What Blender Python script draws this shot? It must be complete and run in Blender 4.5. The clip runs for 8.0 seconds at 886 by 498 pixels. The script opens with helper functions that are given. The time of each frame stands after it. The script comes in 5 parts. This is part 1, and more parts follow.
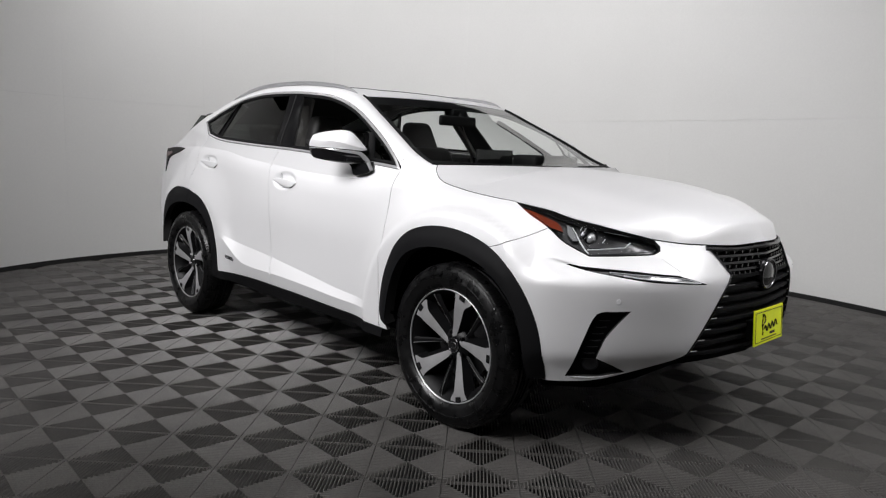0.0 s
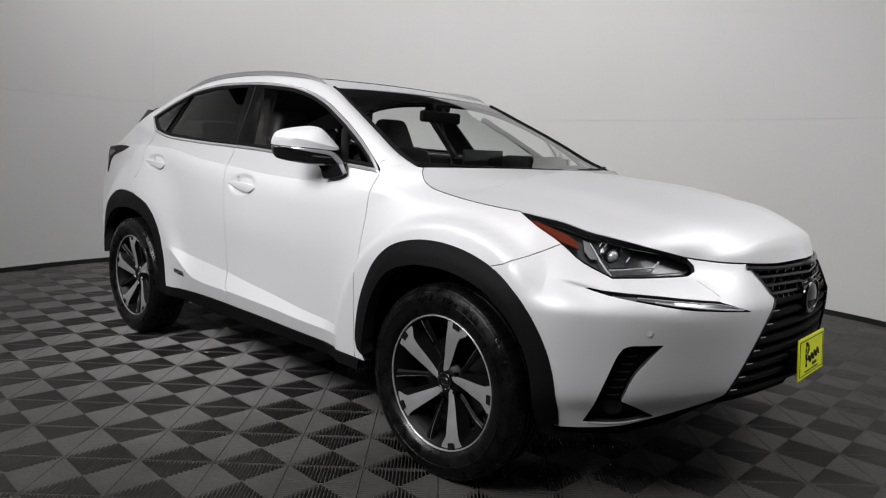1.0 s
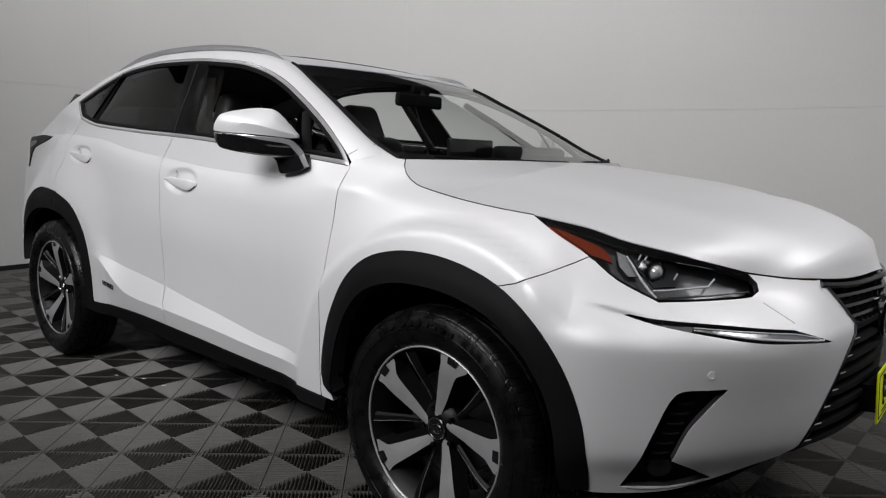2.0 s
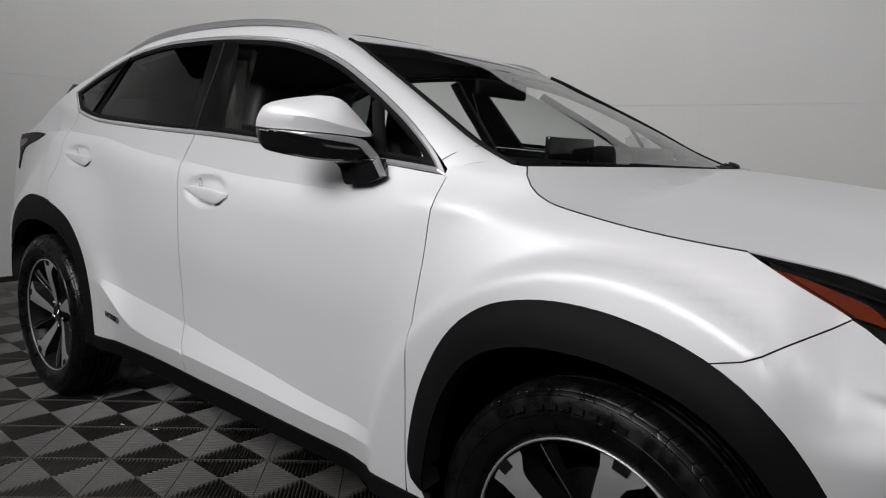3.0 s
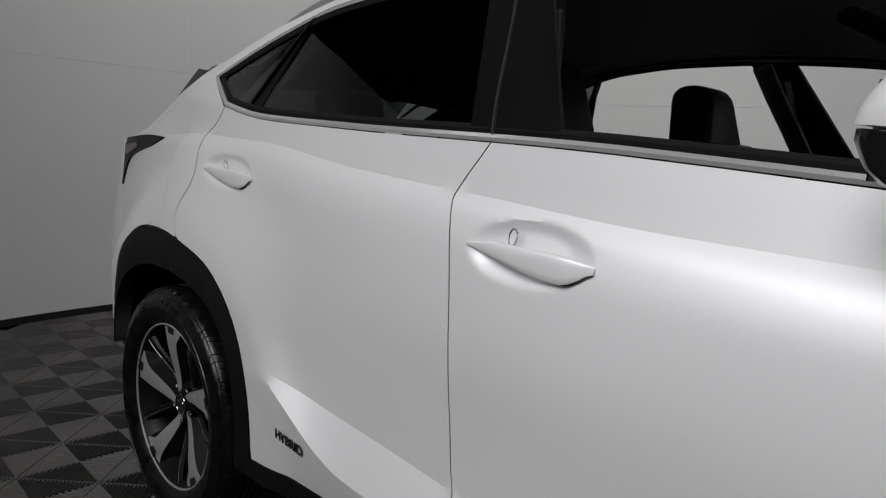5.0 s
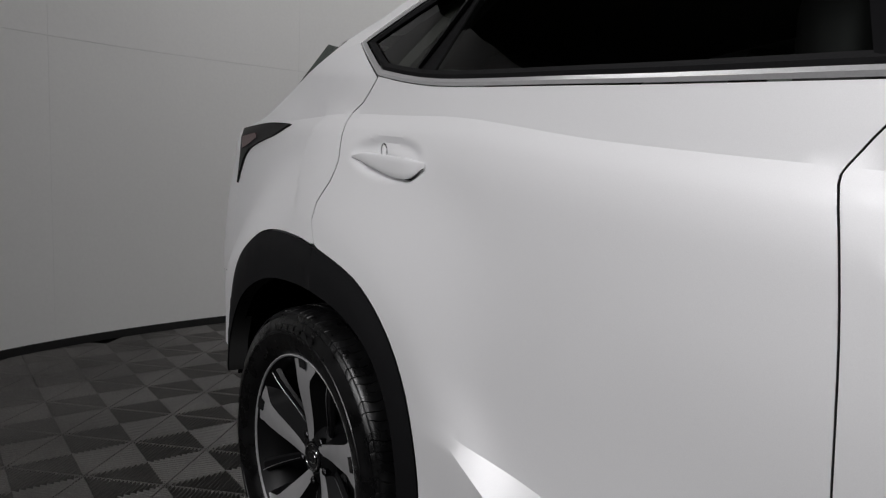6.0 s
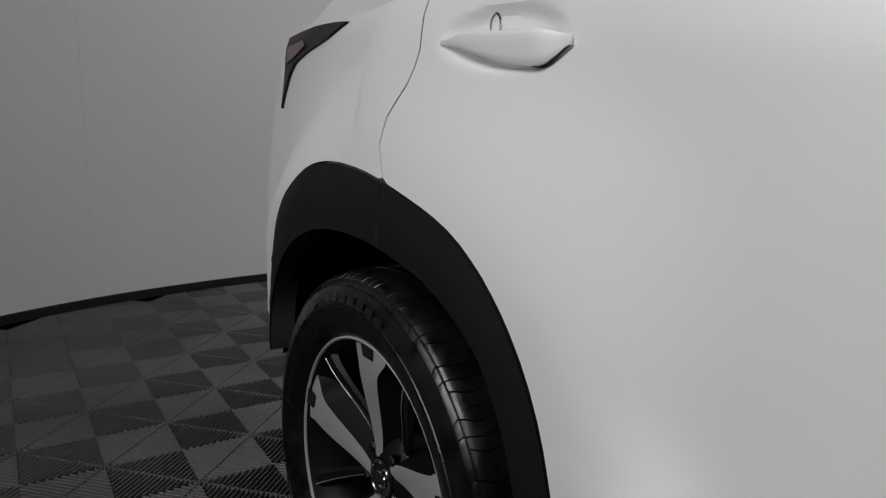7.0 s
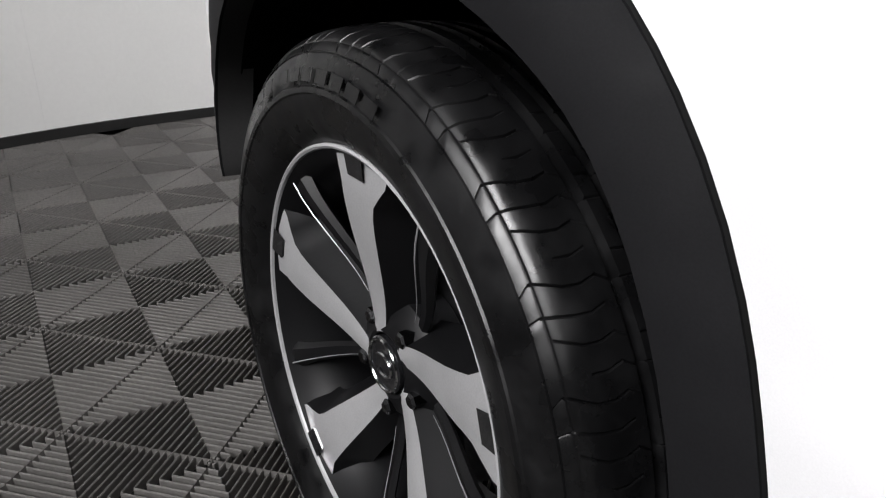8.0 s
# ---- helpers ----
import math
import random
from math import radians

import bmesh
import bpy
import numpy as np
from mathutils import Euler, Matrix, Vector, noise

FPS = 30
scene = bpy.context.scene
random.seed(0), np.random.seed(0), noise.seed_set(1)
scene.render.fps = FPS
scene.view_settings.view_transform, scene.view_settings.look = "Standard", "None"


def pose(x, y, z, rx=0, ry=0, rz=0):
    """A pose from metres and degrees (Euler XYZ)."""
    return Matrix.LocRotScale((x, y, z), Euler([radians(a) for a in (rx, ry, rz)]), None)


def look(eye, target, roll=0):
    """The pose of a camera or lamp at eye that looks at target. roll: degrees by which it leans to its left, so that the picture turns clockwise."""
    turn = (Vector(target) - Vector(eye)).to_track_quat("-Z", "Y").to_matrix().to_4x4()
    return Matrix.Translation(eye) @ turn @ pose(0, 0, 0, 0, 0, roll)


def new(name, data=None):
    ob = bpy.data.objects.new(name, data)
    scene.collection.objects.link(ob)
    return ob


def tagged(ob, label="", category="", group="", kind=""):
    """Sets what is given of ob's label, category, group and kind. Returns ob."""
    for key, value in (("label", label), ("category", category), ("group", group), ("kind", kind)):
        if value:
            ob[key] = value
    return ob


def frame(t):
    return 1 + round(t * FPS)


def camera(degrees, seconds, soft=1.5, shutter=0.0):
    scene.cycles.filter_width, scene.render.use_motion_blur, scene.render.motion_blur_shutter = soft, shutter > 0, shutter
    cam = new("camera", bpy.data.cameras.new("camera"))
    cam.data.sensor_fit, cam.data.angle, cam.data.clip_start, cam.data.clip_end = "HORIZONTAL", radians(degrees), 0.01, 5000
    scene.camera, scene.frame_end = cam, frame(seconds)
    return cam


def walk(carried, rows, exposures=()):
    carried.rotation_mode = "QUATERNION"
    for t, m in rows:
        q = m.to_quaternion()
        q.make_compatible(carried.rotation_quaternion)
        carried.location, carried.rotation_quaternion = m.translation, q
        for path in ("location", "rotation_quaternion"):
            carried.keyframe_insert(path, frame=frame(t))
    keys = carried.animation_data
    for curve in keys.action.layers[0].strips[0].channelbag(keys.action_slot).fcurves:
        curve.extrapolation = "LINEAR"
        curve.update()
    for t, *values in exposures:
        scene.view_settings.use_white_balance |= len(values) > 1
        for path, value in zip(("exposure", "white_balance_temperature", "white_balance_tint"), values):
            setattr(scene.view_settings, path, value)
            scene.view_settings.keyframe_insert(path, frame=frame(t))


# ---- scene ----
from mathutils import geometry

cam = camera(65.52, 8.0, 1.2)
PATH = [
    (0, (2.062, -2.924, 1.189), (0.629, -1.556, 0.912), 1.99),
    (0.5, (1.864, -2.787, 1.180), (0.440, -1.412, 0.897), 2.04),
    (1, (1.651, -2.668, 1.187), (0.295, -1.224, 0.914), 2.25),
    (1.2, (1.576, -2.603, 1.172), (0.239, -1.142, 0.893), 2.18),
    (2.3, (1.048, -2.243, 1.164), (-0.217, -0.720, 0.880), 2.21),
    (2.5, (0.912, -2.186, 1.170), (-0.355, -0.665, 0.882), 2.24),
    (3, (0.591, -2.061, 1.167), (-0.684, -0.549, 0.875), 2.25),
    (3.5, (0.284, -1.939, 1.195), (-0.990, -0.426, 0.899), 2.27),
    (4, (-0.043, -1.885, 1.166), (-1.359, -0.407, 0.877), 2.65),
    (4.5, (-0.388, -1.845, 1.168), (-1.718, -0.378, 0.889), 2.92),
    (5, (-0.721, -1.761, 1.159), (-2.104, -0.343, 0.876), 2.88),
    (5.2, (-0.834, -1.727, 1.157), (-2.265, -0.359, 0.874), 2.89),
    (6.3, (-1.439, -1.570, 1.038), (-3.002, -0.352, 0.766), 2.60),
    (6.5, (-1.545, -1.509, 1.017), (-3.128, -0.324, 0.719), 2.49),
    (7, (-1.726, -1.409, 0.982), (-3.339, -0.294, 0.588), 2.32),
    (7.5, (-1.911, -1.315, 0.910), (-3.464, -0.238, 0.256), 1.40),
    (8, (-2.095, -1.191, 0.795), (-3.593, -0.150, -0.023), 1.94),
]
walk(cam, [(t, look(eye, target, roll)) for t, eye, target, roll in PATH], exposures=[(0.0, -0.12), (1.0, -0.36), (2.5, -0.70), (3.5, -0.88), (4.5, -1.03), (5.0, -0.97), (6.5, -0.72), (7.5, -0.5), (8.0, 0.80)])

# ---- world, lights, exposure ----
world = bpy.data.worlds.new("world")
scene.world = world
world.use_nodes = True
world.node_tree.nodes["Background"].inputs[0].default_value = (0.9, 0.95, 1.0, 1)
world.node_tree.nodes["Background"].inputs[1].default_value = 0.02


def area_lamp(name, x, y, z, sx, sy, watts, rx=0, ry=0, rz=0, colour=(1, 0.985, 1.0)):
    data = bpy.data.lights.new(name, "AREA")
    data.shape, data.size, data.size_y, data.energy, data.color = "RECTANGLE", sx, sy, watts, colour
    ob = new(name, data)
    ob.matrix_world = pose(x, y, z, rx, ry, rz)
    return ob


def aimed_lamp(name, eye, target, sx, sy, watts, spread=180):
    lamp = area_lamp(name, 0, 0, 0, sx, sy, watts)
    lamp.data.spread = radians(spread)
    lamp.matrix_world = look(eye, target)


# unseen lamps added beside, above and ahead of the car, one for the wall
aimed_lamp("key_area_light", (-1.3, -4.0, 4.2), (-1.2, -0.7, 0.9), 3.4, 1.6, 82, 110)
aimed_lamp("side_fill_light", (-0.7, -4.6, 3.3), (-1.2, -0.6, 1.0), 2.8, 0.9, 34, 80)
area_lamp("overhead_area_light", 0.7, -1.3, 4.3, 3.6, 2.4, 48)
# added fill for the tiles ahead of the car, kept off the bonnet
aimed_lamp("floor_fill_light", (2.9, 0.5, 3.8), (2.8, 0.4, 0.0), 1.6, 1.6, 84, 85)
# added fill that brightens the curved wall
aimed_lamp("wall_fill_light", (-2.55, 0.5, 4.25), (-3.7, 2.7, 2.2), 4.6, 0.6, 128)

# ---- materials ----


def material(name, colour, rough=0.5, metal=0.0, coat=0.0, grain=0.0, grain_scale=200.0, stain=0.0, stain_scale=4.0, bump=0.0, rough_vary=0.0, coat_rough=0.06, **more):
    """A principled surface with grain and stains at two scales, in metres."""
    m = bpy.data.materials.new(name)
    m.use_nodes = True
    nt = m.node_tree
    b = nt.nodes["Principled BSDF"]
    b.inputs["Base Color"].default_value = (*colour, 1)
    b.inputs["Roughness"].default_value = rough
    b.inputs["Metallic"].default_value = metal
    b.inputs["Coat Weight"].default_value = coat
    b.inputs["Coat Roughness"].default_value = coat_rough
    for key, value in more.items():
        b.inputs[key.replace("_", " ")].default_value = value
    geo = nt.nodes.new("ShaderNodeNewGeometry")

    def noise_at(scale, detail=3.0):
        n = nt.nodes.new("ShaderNodeTexNoise")
        n.inputs["Scale"].default_value, n.inputs["Detail"].default_value = scale, detail
        nt.links.new(geo.outputs["Position"], n.inputs["Vector"])
        return n.outputs["Fac"]
    fine, coarse = noise_at(grain_scale, 2.0), noise_at(stain_scale, 4.0)
    if grain or stain:
        last = None
        for fac, amount in ((fine, grain), (coarse, stain)):
            if not amount:
                continue
            ramp = nt.nodes.new("ShaderNodeMapRange")
            ramp.inputs["From Min"].default_value, ramp.inputs["From Max"].default_value = 0.3, 0.7
            ramp.inputs["To Min"].default_value, ramp.inputs["To Max"].default_value = 1 - amount, 1 + amount
            nt.links.new(fac, ramp.inputs["Value"])
            if last is None:
                last = ramp.outputs["Result"]
            else:
                mul = nt.nodes.new("ShaderNodeMath")
                mul.operation = "MULTIPLY"
                nt.links.new(last, mul.inputs[0])
                nt.links.new(ramp.outputs["Result"], mul.inputs[1])
                last = mul.outputs[0]
        mix = nt.nodes.new("ShaderNodeVectorMath")
        mix.operation = "SCALE"
        mix.inputs[0].default_value = colour
        nt.links.new(last, mix.inputs["Scale"])
        nt.links.new(mix.outputs[0], b.inputs["Base Color"])
    if rough_vary:
        ramp = nt.nodes.new("ShaderNodeMapRange")
        ramp.inputs["From Min"].default_value, ramp.inputs["From Max"].default_value = 0.3, 0.7
        ramp.inputs["To Min"].default_value, ramp.inputs["To Max"].default_value = rough - rough_vary, rough + rough_vary
        nt.links.new(coarse, ramp.inputs["Value"])
        nt.links.new(ramp.outputs["Result"], b.inputs["Roughness"])
    if bump:
        bn = nt.nodes.new("ShaderNodeBump")
        bn.inputs["Strength"].default_value = 1.0
        bn.inputs["Distance"].default_value = bump
        nt.links.new(fine, bn.inputs["Height"])
        nt.links.new(bn.outputs["Normal"], b.inputs["Normal"])
    return m


def pane_material(name, tint, gloss_rough=0.0, grazing=0.95, head_on=0.045):
    """Thin glass: what is behind it, tinted, and a mirror that grows at grazing angles."""
    m = bpy.data.materials.new(name)
    m.use_nodes = True
    nt = m.node_tree
    nt.nodes.remove(nt.nodes["Principled BSDF"])
    clear, gloss = nt.nodes.new("ShaderNodeBsdfTransparent"), nt.nodes.new("ShaderNodeBsdfGlossy")
    clear.inputs[0].default_value = (*tint, 1)
    gloss.inputs["Roughness"].default_value = gloss_rough
    fres, mix = nt.nodes.new("ShaderNodeLayerWeight"), nt.nodes.new("ShaderNodeMixShader")
    steep, share = nt.nodes.new("ShaderNodeMath"), nt.nodes.new("ShaderNodeMapRange")
    steep.operation, steep.inputs[1].default_value = "POWER", 4.5
    share.inputs["To Min"].default_value, share.inputs["To Max"].default_value = head_on, grazing
    nt.links.new(fres.outputs["Facing"], steep.inputs[0])
    nt.links.new(steep.outputs[0], share.inputs["Value"])
    nt.links.new(share.outputs["Result"], mix.inputs[0])
    nt.links.new(clear.outputs[0], mix.inputs[1])
    nt.links.new(gloss.outputs[0], mix.inputs[2])
    nt.links.new(mix.outputs[0], nt.nodes["Material Output"].inputs[0])
    return m


PAINT = material("pearl_white_paint", (0.84, 0.84, 0.85), 0.50, 0.24, 0.22, grain=0.02, grain_scale=900, stain=0.012, stain_scale=2.5, coat_rough=0.16)
CLADDING = material("black_plastic", (0.0072, 0.0072, 0.0079), 0.62, 0.0, 0.0, grain=0.15, grain_scale=700, stain=0.12, stain_scale=6, bump=0.00005, rough_vary=0.05, Specular_IOR_Level=0.10)
LINER = material("wheel_well_liner", (0.003, 0.003, 0.003), 0.9, grain=0.3, grain_scale=90, bump=0.001, Specular_IOR_Level=0.05)
GLOSS_BLACK = material("gloss_black", (0.010, 0.010, 0.011), 0.12, 0.0, 0.6, grain=0.1, grain_scale=300)
PILLAR_BLACK = material("black_film", (0.006, 0.006, 0.0065), 0.30, 0.0, 0.0, grain=0.1, grain_scale=400, Specular_IOR_Level=0.09)
CHROME = material("chrome", (0.62, 0.62, 0.63), 0.12, 1.0, grain=0.03, grain_scale=150)
SATIN = material("satin_aluminium", (0.42, 0.42, 0.43), 0.36, 0.55, grain=0.05, grain_scale=400)
BRIGHT_TRIM = material("bright_trim", (0.72, 0.72, 0.73), 0.24, 0.6, grain=0.04, grain_scale=300)
MACHINED = material("machined_alloy", (0.62, 0.62, 0.63), 0.35, 0.6, grain=0.06, grain_scale=600, stain=0.05, stain_scale=20)
RUBBER = material("tyre_rubber", (0.0042, 0.0042, 0.0045), 0.33, 0.0, 0.0, grain=0.25, grain_scale=250, stain=0.35, stain_scale=22, bump=0.00006, rough_vary=0.15, Specular_IOR_Level=0.42)
SATIN_BLACK = material("satin_black", (0.0045, 0.0045, 0.005), 0.42, 0.0, 0.0, grain=0.1, grain_scale=300, Specular_IOR_Level=0.22)
SEAM = material("seam_dark", (0.02, 0.02, 0.02), 0.8, grain=0.1)
WINDSCREEN = pane_material("windscreen_glass", (0.90, 0.93, 0.915))
SIDE_GLASS = pane_material("door_glass", (0.955, 0.965, 0.96))
PRIVACY = pane_material("privacy_glass", (0.155, 0.172, 0.162))
LENS = pane_material("lamp_lens", (0.92, 0.925, 0.93), 0.08, 0.16, 0.004)
HOUSING = material("lamp_housing", (0.014, 0.0145, 0.016), 0.28, 0.2, 0.3, grain=0.1, grain_scale=120)
AMBER = material("amber_reflector", (0.17, 0.021, 0.003), 0.5, 0.0, 0.0, grain=0.12, grain_scale=350, bump=0.0006, Specular_IOR_Level=0.12)
GUIDE = material("light_guide_plastic", (0.70, 0.71, 0.73), 0.3, 0.0, 0.3, grain=0.05, grain_scale=300)
SMOKED = material("smoked_chrome", (0.10, 0.10, 0.105), 0.22, 1.0, grain=0.1, grain_scale=400)
CLEAR_GREY = material("clear_grey_lens", (0.16, 0.165, 0.17), 0.15, 0.3, 0.6, grain=0.15, grain_scale=260)
RED = material("red_lens", (0.06, 0.006, 0.008), 0.2, 0.0, 0.6, grain=0.1, grain_scale=350)
PROJECTOR = material("projector_glass", (0.60, 0.61, 0.62), 0.14, 0.4, 0.8, grain=0.1, grain_scale=300)
YELLOW = material("yellow_plate", (0.78, 0.86, 0.0), 0.42, grain=0.02, stain=0.03, stain_scale=9)
INK = material("black_ink", (0.01, 0.01, 0.01), 0.5, grain=0.1)
LEATHER = material("black_leather", (0.018, 0.017, 0.017), 0.5, grain=0.2, grain_scale=260, bump=0.0006, stain=0.1)
TRIM_DARK = material("dark_trim", (0.008, 0.008, 0.0085), 0.6, grain=0.15, grain_scale=300, bump=0.0003, Specular_IOR_Level=0.12)
TRIM_GREY = material("grey_trim", (0.22, 0.21, 0.20), 0.7, grain=0.08, grain_scale=300)
HEADLINER = material("headliner", (0.05, 0.049, 0.047), 0.9, grain=0.1, grain_scale=500)
BRAKE = material("brake_steel", (0.12, 0.12, 0.125), 0.4, 1.0, grain=0.15, grain_scale=120)
TILE = material("floor_tile_plastic", (0.118, 0.113, 0.107), 0.40, grain=0.16, grain_scale=140, stain=0.22, stain_scale=2.2, bump=0.0002, rough_vary=0.07, Specular_IOR_Level=0.6)
UNDERLAY = material("floor_underlay", (0.005, 0.005, 0.005), 0.8, grain=0.2, grain_scale=30)
WALL = material("white_wall_panel", (0.80, 0.800, 0.785), 0.62, grain=0.012, grain_scale=60, stain=0.02, stain_scale=0.8, bump=0.0003, rough_vary=0.05)
BASEBOARD = material("black_baseboard", (0.012, 0.012, 0.012), 0.5, grain=0.2, grain_scale=40)
CEILING = material("ceiling_paint", (0.06, 0.06, 0.06), 0.8, grain=0.03, grain_scale=20)

# ---- building helpers ----


def mesh_of(bm, name, mat, sharp=38):
    me = bpy.data.meshes.new(name)
    bm.normal_update()
    bm.edges.index_update()
    folds = [e.index for e in bm.edges if not e.smooth]
    seams = any(f.material_index for f in bm.faces)
    bm.to_mesh(me)
    bm.free()
    me.materials.append(mat)
    if seams:
        me.materials.append(SEAM)
    for p in me.polygons:
        p.use_smooth = True
    me.set_sharp_from_angle(angle=radians(sharp))
    for i in folds:
        me.edges[i].use_edge_sharp = True
    return me


def spline(pts):
    """A smooth curve through (x, y) points that never overshoots; flat outside."""
    xs = [float(p[0]) for p in pts]
    ys = [float(p[1]) for p in pts]
    n = len(xs)
    d = [(ys[i + 1] - ys[i]) / (xs[i + 1] - xs[i]) for i in range(n - 1)]
    m = [d[0]] + [0.0] * (n - 2) + [d[-1]]
    for i in range(1, n - 1):
        if d[i - 1] * d[i] > 0:
            a, b = 2 * (xs[i + 1] - xs[i]) + xs[i] - xs[i - 1], xs[i + 1] - xs[i] + 2 * (xs[i] - xs[i - 1])
            m[i] = (a + b) / (a / d[i - 1] + b / d[i])

    def f(x):
        if x <= xs[0]:
            return ys[0]
        if x >= xs[-1]:
            return ys[-1]
        i = 0
        while x > xs[i + 1]:
            i += 1
        h = xs[i + 1] - xs[i]
        t = (x - xs[i]) / h
        return ((1 + 2 * t) * (1 - t) ** 2 * ys[i] + t * (1 - t) ** 2 * h * m[i]
                + t * t * (3 - 2 * t) * ys[i + 1] + t * t * (t - 1) * h * m[i + 1])
    return f


def smooth(a, b, x):
    t = min(1.0, max(0.0, (x - a) / (b - a)))
    return t * t * (3 - 2 * t)


# the body's proportions along its length: the upper and lower parts move by their own amounts
LENGTH_X = (-3.25, -2.85, -2.58, -2.25, -1.9, -1.25, -0.45, 0.2, 0.75, 1.02)
LONG_HI, LONG_LO, WIDE_HI, WIDE_LO, TALL_HI, TALL_LO, WIDE_TOP, TALL_TOP = [spline(list(zip(LENGTH_X, row))) for row in (
    (-0.225, -0.224, -0.167, -0.053, -0.019, 0.017, 0.003, -0.022, 0.005, -0.025),
    (-0.200, 0.000, 0.015, -0.014, -0.016, 0.010, 0.000, 0.015, -0.010, -0.044),
    (0.879, 0.880, 0.931, 0.962, 0.984, 0.998, 0.982, 0.920, 0.960, 0.967),
    (0.901, 0.996, 1.003, 0.985, 0.990, 1.022, 1.015, 1.000, 0.975, 0.965),
    (-0.027, -0.012, -0.008, -0.023, -0.020, -0.006, -0.012, -0.021, -0.017, -0.018),
    (-0.026, -0.038, -0.036, -0.020, -0.026, -0.017, -0.012, -0.040, -0.016, -0.012),
    (0.900, 0.905, 0.930, 0.966, 0.982, 0.972, 0.970, 0.960, 0.960, 0.967),
    (-0.020, -0.012, -0.008, -0.016, -0.021, -0.023, -0.018, -0.020, -0.017, -0.018))]


def settle(p):
    """Brings a place on the body to its true proportions."""
    up, low = smooth(0.75, 1.12, p[2]), smooth(0.31, 0.48, p[2])
    x, top = p[0], smooth(1.22, 1.45, p[2])
    wide, tall = WIDE_HI(x) * (1 - top) + WIDE_TOP(x) * top, TALL_HI(x) * (1 - top) + TALL_TOP(x) * top
    return Vector((x + LONG_HI(x) * up + LONG_LO(x) * (1 - up), p[1] * (wide * up + WIDE_LO(x) * (1 - up)), p[2] + (tall * up + TALL_LO(x) * (1 - up)) * low))


BODY = set()


def part(name, bm, mat, parent, label="", sharp=38):
    on_car = parent is not None and parent.name in BODY
    if on_car:
        for v in bm.verts:
            v.co = settle(v.co)
    ob = new(name, mesh_of(bm, name, mat, sharp))
    if parent:
        ob.parent = parent
    if on_car:
        BODY.add(ob.name)
    return tagged(ob, label)


def mirrored(bm):
    out = bm.copy()
    for v in out.verts:
        v.co.y = -v.co.y
    bmesh.ops.reverse_faces(out, faces=out.faces)
    return out


def curve_through(pts, step=0.03, closed=False):
    """Catmull-Rom through points of any dimension, sampled at about step."""
    p = [Vector(q) for q in pts]
    n, out = len(p), []
    for i in range(n if closed else n - 1):
        if closed:
            a, b, c, d = p[i - 1], p[i], p[(i + 1) % n], p[(i + 2) % n]
        else:
            a, b, c, d = p[max(i - 1, 0)], p[i], p[i + 1], p[min(i + 2, n - 1)]
        k = max(1, int((c - b).length / step + 0.5))
        for j in range(k):
            t = j / k
            out.append(0.5 * (2 * b + (c - a) * t + (2 * a - 5 * b + 4 * c - d) * t * t + (3 * b - a - 3 * c + d) * t ** 3))
    if not closed:
        out.append(p[-1])
    return out


def straight(pts, step=0.03):
    out = []
    for a, b in zip(pts, pts[1:]):
        a, b = Vector(a), Vector(b)
        k = max(1, int((b - a).length / step + 0.5))
        out += [a.lerp(b, j / k) for j in range(k)]
    return out + [Vector(pts[-1])]


def loop_of(*lines):
    """One closed outline from lines that meet end to end."""
    out = []
    for line in lines:
        for p in line:
            p = Vector((p[0], p[1]))
            if not out or (p - out[-1]).length > 0.004:
                out.append(p)
    while (out[0] - out[-1]).length < 0.004:
        out.pop()
    area = sum(a.x * b.y - b.x * a.y for a, b in zip(out, out[1:] + out[:1]))
    return out if area > 0 else out[::-1]


def shrink(loop, gap):
    out, n = [], len(loop)
    for i in range(n):
        a, b, c = loop[i - 1], loop[i], loop[(i + 1) % n]
        n1, n2 = Vector((a.y - b.y, b.x - a.x)), Vector((b.y - c.y, c.x - b.x))
        n1.normalize(), n2.normalize()
        m = n1 + n2
        if m.length < 0.3:
            m = n1
        m.normalize()
        out.append(b + m * gap / max(0.5, m.dot(n1)))
    return out


def inside(loop, x, y):
    hit = False
    for a, b in zip(loop, loop[1:] + loop[:1]):
        if (a.y > y) != (b.y > y) and x < (b.x - a.x) * (y - a.y) / (b.y - a.y) + a.x:
            hit = not hit
    return hit


